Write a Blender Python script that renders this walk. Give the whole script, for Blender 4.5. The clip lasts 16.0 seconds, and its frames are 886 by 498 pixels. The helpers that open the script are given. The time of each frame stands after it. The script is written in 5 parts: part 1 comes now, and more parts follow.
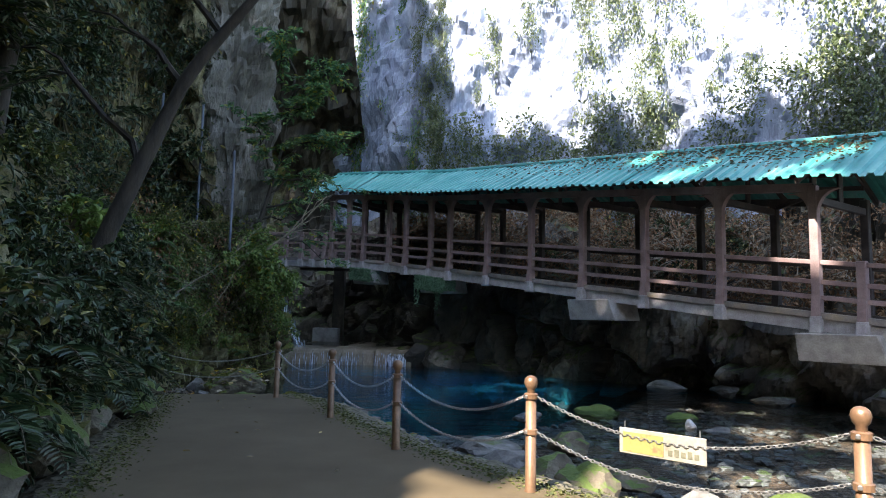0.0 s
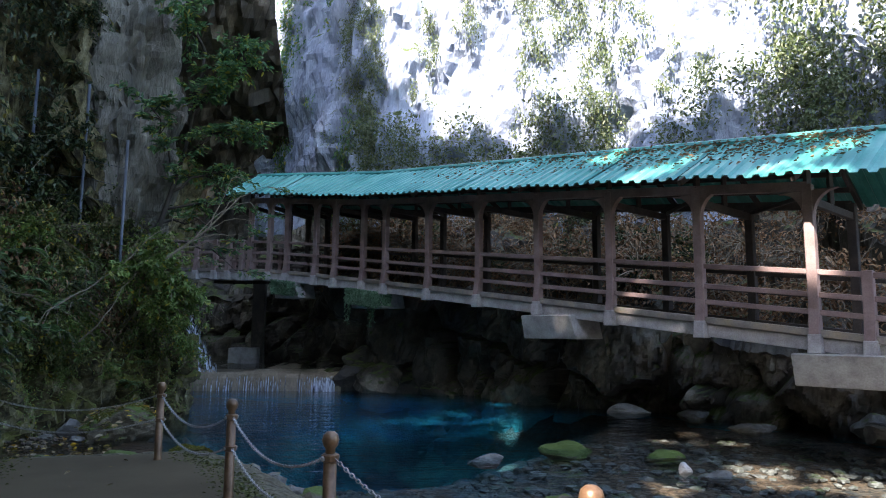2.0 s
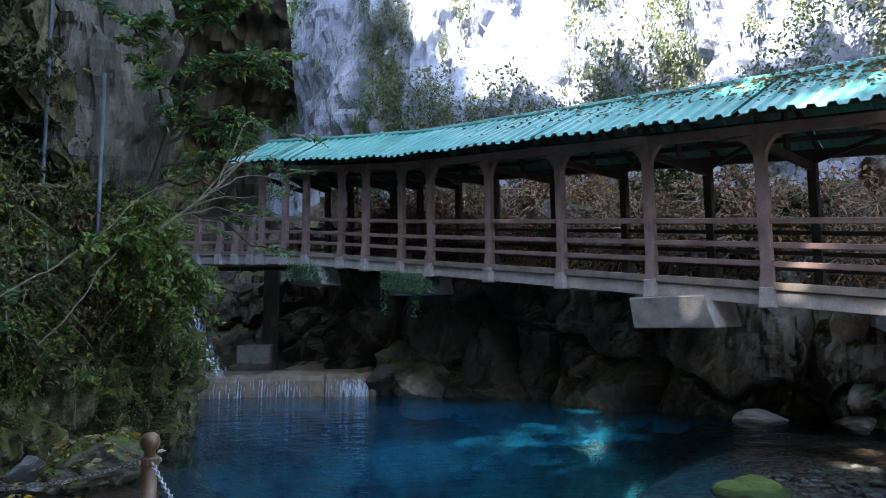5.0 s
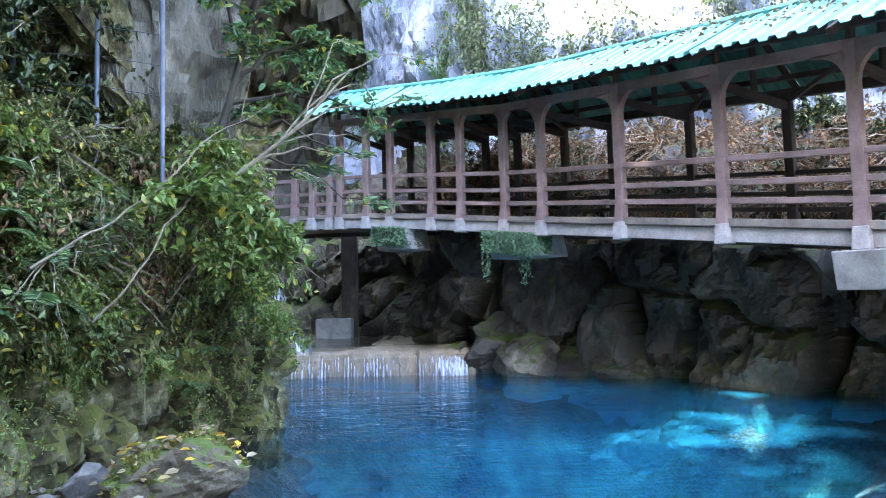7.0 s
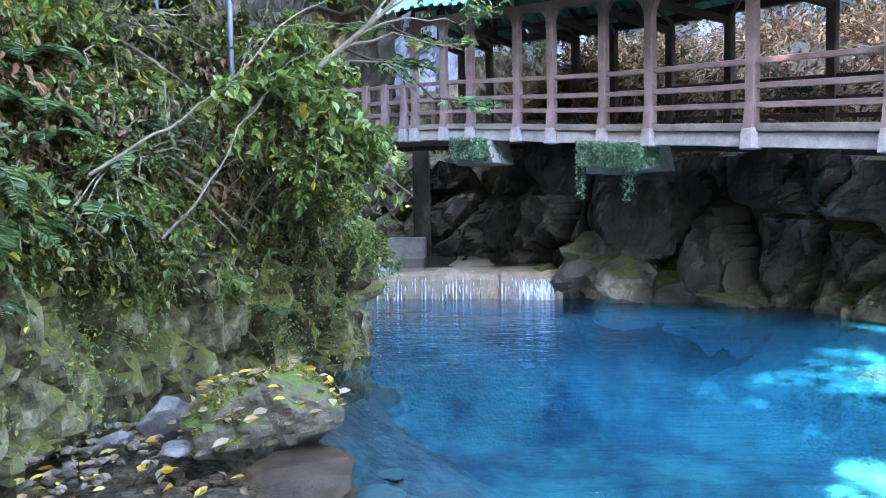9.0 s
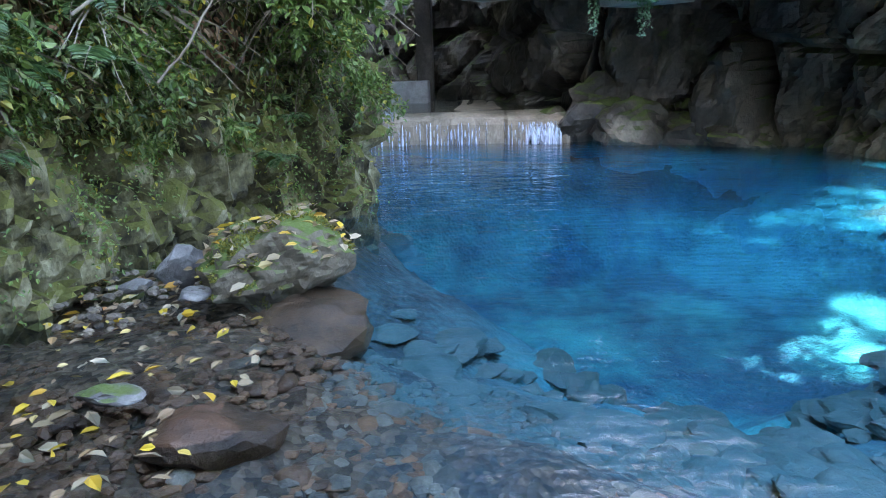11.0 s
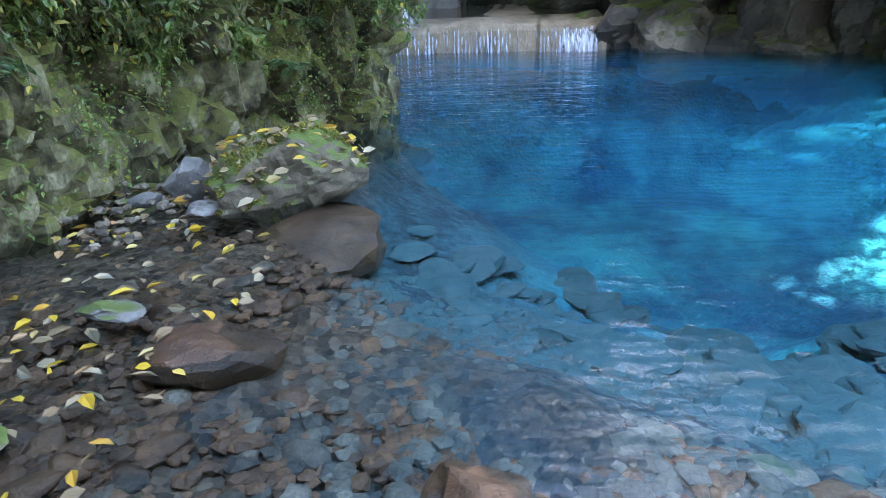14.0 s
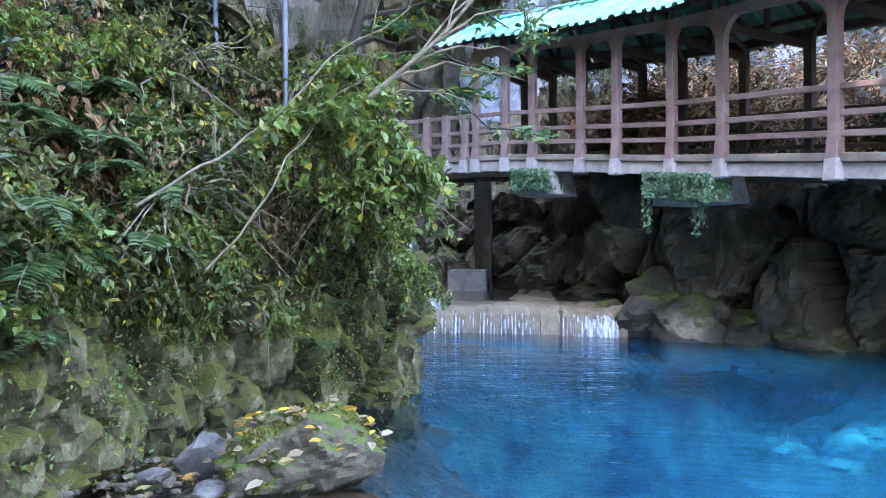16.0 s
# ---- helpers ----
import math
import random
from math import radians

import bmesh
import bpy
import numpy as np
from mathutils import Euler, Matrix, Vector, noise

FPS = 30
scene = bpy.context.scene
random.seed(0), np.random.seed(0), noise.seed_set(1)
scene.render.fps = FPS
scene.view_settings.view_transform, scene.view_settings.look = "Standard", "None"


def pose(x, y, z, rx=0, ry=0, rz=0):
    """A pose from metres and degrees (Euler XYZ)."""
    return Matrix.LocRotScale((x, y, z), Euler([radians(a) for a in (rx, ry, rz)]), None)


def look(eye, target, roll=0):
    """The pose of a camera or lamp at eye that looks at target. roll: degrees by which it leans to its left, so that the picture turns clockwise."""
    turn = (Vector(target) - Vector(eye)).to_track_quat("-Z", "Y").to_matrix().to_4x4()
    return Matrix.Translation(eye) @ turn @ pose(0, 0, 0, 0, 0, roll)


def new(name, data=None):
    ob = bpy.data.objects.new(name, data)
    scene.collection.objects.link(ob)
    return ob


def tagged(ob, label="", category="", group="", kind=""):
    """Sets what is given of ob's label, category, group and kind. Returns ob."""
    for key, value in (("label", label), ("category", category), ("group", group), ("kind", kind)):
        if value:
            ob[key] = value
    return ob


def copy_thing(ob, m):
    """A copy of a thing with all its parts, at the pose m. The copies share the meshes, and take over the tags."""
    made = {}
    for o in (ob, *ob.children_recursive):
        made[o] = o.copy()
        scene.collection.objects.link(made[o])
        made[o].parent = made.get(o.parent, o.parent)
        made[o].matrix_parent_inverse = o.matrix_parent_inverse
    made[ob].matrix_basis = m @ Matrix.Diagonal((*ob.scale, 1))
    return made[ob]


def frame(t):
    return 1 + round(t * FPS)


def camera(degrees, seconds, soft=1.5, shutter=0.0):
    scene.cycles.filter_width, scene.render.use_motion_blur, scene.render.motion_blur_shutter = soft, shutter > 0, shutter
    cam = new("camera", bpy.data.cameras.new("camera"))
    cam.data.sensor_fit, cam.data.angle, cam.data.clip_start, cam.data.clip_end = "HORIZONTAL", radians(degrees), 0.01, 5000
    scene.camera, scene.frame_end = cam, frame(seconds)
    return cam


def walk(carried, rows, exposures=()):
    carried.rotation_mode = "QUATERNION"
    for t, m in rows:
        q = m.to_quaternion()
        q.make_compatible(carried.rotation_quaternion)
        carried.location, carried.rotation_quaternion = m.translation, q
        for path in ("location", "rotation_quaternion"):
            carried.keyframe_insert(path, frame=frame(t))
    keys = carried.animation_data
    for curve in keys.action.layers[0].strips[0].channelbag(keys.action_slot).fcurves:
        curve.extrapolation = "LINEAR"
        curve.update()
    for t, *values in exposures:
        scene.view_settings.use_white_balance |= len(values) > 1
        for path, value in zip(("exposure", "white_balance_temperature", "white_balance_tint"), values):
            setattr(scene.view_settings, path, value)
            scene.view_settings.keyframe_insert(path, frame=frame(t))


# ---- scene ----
cam = camera(68.1, 16.0, soft=1.0)
METRES, EYE, TILT, LEAN, TURN = 11.6, 1.31, 0.0, 0.0, 0.0
ROWS = [
    (0.0, 0.0, 0.0, 0.0, -0.11, 5.86, -1.09),
    (0.5, 0.0025, 0.051, 0.0038, -2.22, 6.32, -1.11),
    (1.0, -0.0031, 0.1031, 0.0064, -4.08, 6.66, -0.89),
    (1.5, -0.0096, 0.1564, 0.0104, -5.41, 6.89, -0.69),
    (2.0, -0.018, 0.2124, 0.0156, -6.36, 6.98, -0.4),
    (2.5, -0.0346, 0.2719, 0.0187, -6.82, 6.89, -0.35),
    (3.0, -0.0468, 0.3339, 0.0162, -6.96, 6.78, -0.02),
    (5.5, -0.1402, 0.6201, 0.0126, -5.9, 5.65, 1.21),
    (6.0, -0.1622, 0.6789, 0.0089, -4.11, 4.56, 1.44),
    (6.5, -0.1781, 0.7341, 0.0069, -3.05, 4.18, 1.5),
    (7.0, -0.1986, 0.7836, 0.0075, -1.36, 3.87, 1.59),
    (7.5, -0.2129, 0.8283, 0.0064, 0.22, 3.39, 1.58),
    (8.0, -0.2274, 0.8593, 0.0077, 2.2, 2.11, 1.24),
    (8.5, -0.2449, 0.881, 0.0061, 3.04, -0.32, 1.4),
    (9.0, -0.2542, 0.8951, 0.0041, 3.53, -2.98, 1.16),
    (9.5, -0.2621, 0.9008, 0.0017, 3.69, -6.27, 1.72),
    (10.0, -0.2614, 0.9021, 0.0008, 4.19, -9.78, 1.85),
    (12.5, -0.2549, 0.9051, -0.0019, 2.86, -23.52, 2.46),
    (13.0, -0.2539, 0.9115, -0.0043, 3.69, -25.04, 3.15),
    (13.5, -0.2535, 0.9207, -0.0059, 3.0, -25.86, 3.48),
    (14.0, -0.2465, 0.9249, -0.0053, 6.65, -23.66, 2.62),
    (14.5, -0.2447, 0.9272, -0.0003, 8.19, -15.53, 2.09),
    (15.0, -0.2425, 0.9269, 0.0046, 9.46, -7.03, 1.09),
    (15.5, -0.2424, 0.9259, 0.006, 9.41, -2.86, 0.54),
    (16.0, -0.2425, 0.9249, 0.007, 9.32, -0.24, 0.52),
]
EXPO = [(0.0, 2.3, 6900, 14), (3.0, 2.3, 6900, 14), (5.5, 3.05, 7000, 17), (7.0, 4.6, 7000, 19), (8.5, 4.9, 7000, 21), (10.0, 4.45, 7000, 19), (12.5, 4.35, 7200, 15), (14.5, 4.45, 7150, 15), (16.0, 4.7, 7050, 22)]
walk(cam, [(t, pose(0, 0, EYE, TILT, LEAN, TURN) @ pose(METRES * x, METRES * y, METRES * z, 90 + pitch, roll, yaw)) for t, x, y, z, yaw, pitch, roll in ROWS], EXPO)

# ---- sky and sun ----
SUN_WAY = Vector((-0.55, -0.83, 1.0)).normalized()
world = bpy.data.worlds.new("sky")
scene.world = world
world.use_nodes = True
wn = world.node_tree
sky = wn.nodes.new("ShaderNodeTexSky")
sky.sky_type, sky.sun_disc, sky.ozone_density, sky.air_density = "NISHITA", False, 3.0, 1.3
sky.sun_elevation, sky.sun_rotation = math.asin(SUN_WAY.z), math.atan2(SUN_WAY.x, SUN_WAY.y)
wn.links.new(sky.outputs[0], wn.nodes["Background"].inputs["Color"])
wn.nodes["Background"].inputs["Strength"].default_value = 0.15
sun = new("sun", bpy.data.lights.new("sun", "SUN"))
sun.data.energy, sun.data.angle, sun.data.color = 5.0, radians(0.5), (1.0, 0.96, 0.90)
sun.matrix_world = look(SUN_WAY * 60, (0, 0, 0))


# ---- materials ----
def shader(name):
    m = bpy.data.materials.new(name)
    m.use_nodes = True
    t = m.node_tree
    return m, t, t.nodes["Principled BSDF"], t.nodes.new("ShaderNodeNewGeometry")


def noise_node(t, vec, scale, detail=6.0, stretch=(1, 1, 1), rough=0.6):
    mp = t.nodes.new("ShaderNodeMapping")
    mp.inputs["Scale"].default_value = stretch
    t.links.new(vec, mp.inputs["Vector"])
    n = t.nodes.new("ShaderNodeTexNoise")
    n.inputs["Scale"].default_value, n.inputs["Detail"].default_value, n.inputs["Roughness"].default_value = scale, detail, rough
    t.links.new(mp.outputs[0], n.inputs["Vector"])
    return n.outputs["Fac"]


def ramp(t, fac, stops):
    r = t.nodes.new("ShaderNodeValToRGB")
    e = r.color_ramp.elements
    while len(e) < len(stops):
        e.new(0.5)
    for k, (p, c) in zip(e, stops):
        k.position, k.color = p, (*c, 1)
    t.links.new(fac, r.inputs[0])
    return r.outputs[0]


def mix(t, fac, a, b, kind="MIX"):
    n = t.nodes.new("ShaderNodeMix")
    n.data_type, n.blend_type = "RGBA", kind
    for v, i in ((fac, 0), (a, 6), (b, 7)):
        if isinstance(v, (int, float)):
            n.inputs[i].default_value = v
        elif isinstance(v, tuple):
            n.inputs[i].default_value = (*v, 1)
        else:
            t.links.new(v, n.inputs[i])
    return n.outputs[2]


def maths(t, op, a, b=0.0, clamp=False):
    n = t.nodes.new("ShaderNodeMath")
    n.operation, n.use_clamp = op, clamp
    for v, i in ((a, 0), (b, 1)):
        if isinstance(v, (int, float)):
            n.inputs[i].default_value = v
        else:
            t.links.new(v, n.inputs[i])
    return n.outputs[0]


def span(t, v, a, b):
    n = t.nodes.new("ShaderNodeMapRange")
    n.interpolation_type = "SMOOTHSTEP"
    n.inputs[1].default_value, n.inputs[2].default_value = a, b
    t.links.new(v, n.inputs[0])
    return n.outputs[0]


def bump(t, bsdf, height, dist, strength=0.8):
    b = t.nodes.new("ShaderNodeBump")
    b.inputs["Distance"].default_value, b.inputs["Strength"].default_value = dist, strength
    t.links.new(height, b.inputs["Height"])
    t.links.new(b.outputs[0], bsdf.inputs["Normal"])


def surface(name, stops, scale=3.0, grain=40.0, rough=0.8, depth=0.01, stretch=(1, 1, 1), metal=0.0, moss=None, grime=0.35, spread=0.0, sunk=False, cracks=0.0):
    """A surface of two scales of noise: stains by `scale`, grain by `grain`; moss on what faces up."""
    m, t, p, g = shader(name)
    big = noise_node(t, g.outputs["Position"], scale, 7, stretch)
    fine = noise_node(t, g.outputs["Position"], grain, 5, stretch)
    col = ramp(t, big, stops)
    if cracks:
        vo = t.nodes.new("ShaderNodeTexVoronoi")
        vo.feature = "DISTANCE_TO_EDGE"
        vo.inputs["Scale"].default_value = cracks
        mp = t.nodes.new("ShaderNodeMapping")
        mp.inputs["Scale"].default_value = (1, 1, 0.4)
        warp = t.nodes.new("ShaderNodeVectorMath")
        warp.operation = "MULTIPLY_ADD"
        nz = t.nodes.new("ShaderNodeTexNoise")
        nz.inputs["Scale"].default_value = 2.5
        t.links.new(g.outputs["Position"], nz.inputs["Vector"])
        t.links.new(nz.outputs["Color"], warp.inputs[0])
        warp.inputs[1].default_value = (0.6, 0.6, 0.6)
        t.links.new(g.outputs["Position"], warp.inputs[2])
        t.links.new(warp.outputs[0], mp.inputs["Vector"])
        t.links.new(mp.outputs[0], vo.inputs["Vector"])
        line = span(t, vo.outputs["Distance"], 0.0, 0.03)
        col = mix(t, line, mix(t, 0.35, col, (0.02, 0.018, 0.013)), col)
        big = maths(t, "ADD", big, maths(t, "MULTIPLY", line, 0.8))
    col = mix(t, grime, col, ramp(t, fine, ((0.3, (0.35, 0.33, 0.3)), (0.7, (1, 1, 1)))), "MULTIPLY")
    if spread:
        oi = t.nodes.new("ShaderNodeObjectInfo")
        v = maths(t, "MULTIPLY", maths(t, "FRACT", maths(t, "ADD", oi.outputs["Random"], g.outputs["Random Per Island"])), spread)
        h = t.nodes.new("ShaderNodeHueSaturation")
        t.links.new(maths(t, "ADD", v, 1 - spread / 2), h.inputs["Value"])
        t.links.new(col, h.inputs["Color"])
        col = h.outputs[0]
    if moss:
        s = t.nodes.new("ShaderNodeSeparateXYZ")
        t.links.new(g.outputs["Normal"], s.inputs[0])
        patch = noise_node(t, g.outputs["Position"], 1.7, 5)
        f = maths(t, "ADD", maths(t, "MULTIPLY", s.outputs[2], 0.5), patch)
        col = mix(t, span(t, f, moss[0], moss[0] + 0.16), col, mix(t, fine, moss[1], tuple(c * 0.35 for c in moss[1])))
    if sunk:  # blue haze of the water above, mixed into the base colour by depth
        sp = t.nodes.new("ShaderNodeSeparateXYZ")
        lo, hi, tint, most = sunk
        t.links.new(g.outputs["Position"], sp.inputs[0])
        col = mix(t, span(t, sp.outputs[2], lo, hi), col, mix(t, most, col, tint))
    t.links.new(col, p.inputs["Base Color"])
    p.inputs["Roughness"].default_value, p.inputs["Metallic"].default_value = rough, metal
    bump(t, p, maths(t, "ADD", big, maths(t, "MULTIPLY", fine, 0.5)), depth)
    return m


def foliage(name, colours, rough=0.36, through_light=0.35):
    """Leaves: each leaf takes its colour at random; part of the light comes through."""
    m, t, p, g = shader(name)
    col = ramp(t, g.outputs["Random Per Island"], colours)
    col = mix(t, 0.5, col, ramp(t, noise_node(t, g.outputs["Position"], 1.3, 3), ((0.3, (0.4, 0.45, 0.4)), (0.7, (1, 1, 1)))), "MULTIPLY")
    t.links.new(col, p.inputs["Base Color"])
    p.inputs["Roughness"].default_value = rough
    tr = t.nodes.new("ShaderNodeBsdfTranslucent")
    t.links.new(col, tr.inputs["Color"])
    ms = t.nodes.new("ShaderNodeMixShader")
    ms.inputs[0].default_value = through_light
    t.links.new(p.outputs[0], ms.inputs[1])
    t.links.new(tr.outputs[0], ms.inputs[2])
    t.links.new(ms.outputs[0], t.nodes["Material Output"].inputs["Surface"])
    return m


MOSS = (0.10, 0.14, 0.025)
ROCK = surface("limestone", ((0.25, (0.17, 0.20, 0.28)), (0.5, (0.36, 0.41, 0.54)), (0.75, (0.56, 0.61, 0.73))), 1.3, 14, 0.85, 0.16, (1, 1, 0.22), moss=(0.78, MOSS))
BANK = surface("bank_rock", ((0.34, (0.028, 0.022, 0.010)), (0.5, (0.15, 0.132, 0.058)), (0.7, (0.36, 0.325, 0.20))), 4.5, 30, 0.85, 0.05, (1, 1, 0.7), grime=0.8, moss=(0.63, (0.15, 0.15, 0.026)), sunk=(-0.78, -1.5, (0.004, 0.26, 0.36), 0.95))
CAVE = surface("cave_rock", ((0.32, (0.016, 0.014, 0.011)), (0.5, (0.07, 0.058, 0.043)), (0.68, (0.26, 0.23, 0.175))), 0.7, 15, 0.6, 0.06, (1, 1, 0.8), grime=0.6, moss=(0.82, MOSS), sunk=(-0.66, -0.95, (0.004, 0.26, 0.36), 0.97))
PILLAR = surface("grey_pillar_rock", ((0.25, (0.05, 0.046, 0.038)), (0.5, (0.16, 0.15, 0.125)), (0.75, (0.36, 0.34, 0.30))), 1.6, 16, 0.85, 0.14, (1, 1, 0.3), moss=(0.9, MOSS))
STONE = surface("loose_stone", ((0.3, (0.06, 0.055, 0.048)), (0.5, (0.15, 0.14, 0.125)), (0.75, (0.28, 0.27, 0.24))), 4, 40, 0.7, 0.02, moss=(0.95, MOSS), spread=0.5, sunk=(-0.74, -1.2, (0.025, 0.095, 0.105), 0.75))
BEDSTONE = surface("bed_stone", ((0.3, (0.045, 0.034, 0.022)), (0.5, (0.12, 0.095, 0.066)), (0.75, (0.23, 0.195, 0.145))), 5, 40, 0.6, 0.03, spread=1.3, sunk=(-0.78, -1.25, (0.012, 0.10, 0.115), 0.85))
MOSSY = surface("mossy_stone", ((0.3, (0.06, 0.048, 0.03)), (0.7, (0.20, 0.165, 0.11))), 4, 40, 0.8, 0.03, moss=(0.74, (0.10, 0.15, 0.02)), spread=0.3, sunk=(-0.74, -1.2, (0.025, 0.095, 0.105), 0.75))
BROWN = surface("brown_wet_stone", ((0.3, (0.055, 0.025, 0.010)), (0.7, (0.20, 0.096, 0.044))), 5, 50, 0.5, 0.03, spread=1.0, sunk=(-0.92, -1.4, (0.025, 0.095, 0.105), 0.75))
WHITE_ROCK = surface("white_marble_stone", ((0.3, (0.36, 0.34, 0.33)), (0.7, (0.6, 0.58, 0.56))), 5, 40, 0.6, 0.02)
CONCRETE = surface("path_concrete", ((0.3, (0.06, 0.041, 0.016)), (0.6, (0.095, 0.068, 0.032)), (0.8, (0.125, 0.095, 0.052))), 0.8, 90, 0.85, 0.004, grime=0.25)
PIER = surface("pier_concrete", ((0.3, (0.22, 0.21, 0.21)), (0.5, (0.36, 0.35, 0.34)), (0.75, (0.5, 0.49, 0.47))), 3, 30, 0.85, 0.02)
TIMBER = surface("painted_brown_concrete", ((0.3, (0.19, 0.125, 0.118)), (0.55, (0.285, 0.20, 0.19)), (0.8, (0.37, 0.28, 0.265))), 2.5, 35, 0.65, 0.006, (1, 1, 1))
# dark roof timber, and the bridge's brown darkened for its shaded far side
DARKWOOD_AND_SHADE = surface("dark_timber_and_shade", ((0.3, (0.035, 0.028, 0.026)), (0.7, (0.09, 0.07, 0.065))), 3, 40, 0.7, 0.006)
FOOT = surface("bare_concrete", ((0.3, (0.3, 0.28, 0.28)), (0.7, (0.5, 0.48, 0.47))), 5, 40, 0.85, 0.006)
STEEL = surface("weathered_edge_beam", ((0.3, (0.16, 0.13, 0.11)), (0.5, (0.27, 0.24, 0.22)), (0.7, (0.38, 0.30, 0.2))), 2.0, 30, 0.7, 0.006)
ROOF = surface("green_corrugated_metal", ((0.3, (0.03, 0.24, 0.21)), (0.5, (0.07, 0.34, 0.30)), (0.75, (0.20, 0.46, 0.42))), 0.8, 25, 0.4, 0.003, metal=0.0, grime=0.3)
POST = surface("brown_bronze_post", ((0.3, (0.12, 0.065, 0.035)), (0.6, (0.24, 0.14, 0.08)), (0.8, (0.34, 0.21, 0.13))), 6, 60, 0.38, 0.002, metal=0.3)
CHAIN = surface("galvanised_chain", ((0.3, (0.3, 0.29, 0.27)), (0.7, (0.6, 0.58, 0.55))), 8, 80, 0.35, 0.001, metal=0.8)
POLE = surface("grey_steel_pole", ((0.3, (0.06, 0.075, 0.1)), (0.7, (0.14, 0.165, 0.2))), 4, 60, 0.5, 0.001, metal=0.3)
TRAVERTINE = surface("tan_travertine", ((0.3, (0.16, 0.12, 0.075)), (0.6, (0.30, 0.24, 0.165)), (0.8, (0.42, 0.36, 0.27))), 2.5, 20, 0.6, 0.04, (1, 1, 0.3), sunk=(-0.66, -0.95, (0.004, 0.26, 0.36), 0.97))
BARK = surface("dark_bark", ((0.3, (0.02, 0.017, 0.013)), (0.7, (0.065, 0.052, 0.04))), 6, 40, 0.9, 0.02, (1, 1, 0.3))
TWIG = surface("twig_bark", ((0.3, (0.10, 0.08, 0.055)), (0.7, (0.3, 0.25, 0.18))), 8, 60, 0.85, 0.005)
# white paint darkened because the sign hangs mostly in shade
SIGN = surface("shaded_white_sign_paint", ((0.3, (0.18, 0.165, 0.12)), (0.7, (0.32, 0.3, 0.25))), 6, 60, 0.5, 0.001)
SIGN_A = surface("faded_yellow_print", ((0.35, (0.3, 0.23, 0.07)), (0.5, (0.2, 0.22, 0.07)), (0.65, (0.32, 0.12, 0.06))), 14, 60, 0.5, 0.001)
INK = surface("faded_ink", ((0.3, (0.08, 0.08, 0.05)), (0.7, (0.16, 0.15, 0.1))), 14, 60, 0.6, 0.001)
LEAF = foliage("shrub_leaves", ((0.0, (0.05, 0.08, 0.022)), (0.4, (0.11, 0.15, 0.04)), (0.75, (0.185, 0.215, 0.07)), (0.93, (0.25, 0.25, 0.10)), (0.975, (0.45, 0.34, 0.04))))
# dark green leaves, made darker still to carry the left bank's shade
LEAF_SHADED = foliage("dark_shaded_leaves", ((0.0, (0.016, 0.036, 0.013)), (0.5, (0.036, 0.065, 0.022)), (0.9, (0.07, 0.105, 0.04)), (0.985, (0.3, 0.24, 0.05))), 0.42, 0.2)
LEAF_BRIGHT = foliage("bright_leaves", ((0.0, (0.08, 0.14, 0.03)), (0.5, (0.15, 0.24, 0.055)), (0.9, (0.24, 0.33, 0.09)), (0.97, (0.45, 0.36, 0.05))))
LEAF_BLUE = foliage("fern_leaves", ((0.0, (0.045, 0.10, 0.035)), (0.6, (0.10, 0.19, 0.065)), (1.0, (0.17, 0.26, 0.085))))
LEAF_TREE = foliage("tree_leaves", ((0.0, (0.055, 0.14, 0.06)), (0.6, (0.115, 0.25, 0.105)), (0.85, (0.2, 0.31, 0.08)), (0.97, (0.4, 0.34, 0.05))))
LEAF_DRY = foliage("dry_leaves", ((0.0, (0.13, 0.065, 0.03)), (0.6, (0.26, 0.14, 0.07)), (1.0, (0.4, 0.26, 0.15))), 0.8, 0.15)
LEAF_FALLEN = foliage("fallen_yellow_leaves", ((0.0, (0.3, 0.22, 0.12)), (0.35, (0.22, 0.13, 0.06)), (0.6, (0.42, 0.34, 0.22)), (0.75, (0.6, 0.4, 0.03)), (1.0, (0.55, 0.27, 0.03))), 0.6, 0.1)
LEAF_YELLOW = foliage("yellow_leaves", ((0.0, (0.62, 0.36, 0.02)), (0.6, (0.66, 0.45, 0.05)), (0.85, (0.5, 0.36, 0.2)), (1.0, (0.4, 0.16, 0.04))), 0.55, 0.15)
MOSS_BRIGHT = foliage("olive_moss", ((0.0, (0.11, 0.12, 0.015)), (0.5, (0.21, 0.21, 0.03)), (1.0, (0.33, 0.29, 0.06))), 0.85, 0.2)
MOSS_LEAF = foliage("verge_moss_leaves", ((0.0, (0.05, 0.06, 0.015)), (0.6, (0.10, 0.11, 0.025)), (1.0, (0.15, 0.14, 0.04))), 0.8, 0.2)
CREEPER = foliage("creeper_leaves", ((0.0, (0.08, 0.17, 0.09)), (0.6, (0.17, 0.32, 0.19)), (1.0, (0.28, 0.44, 0.29))))
IVY = foliage("cliff_vine_leaves", ((0.0, (0.06, 0.09, 0.03)), (0.6, (0.13, 0.17, 0.07)), (1.0, (0.26, 0.28, 0.16))))


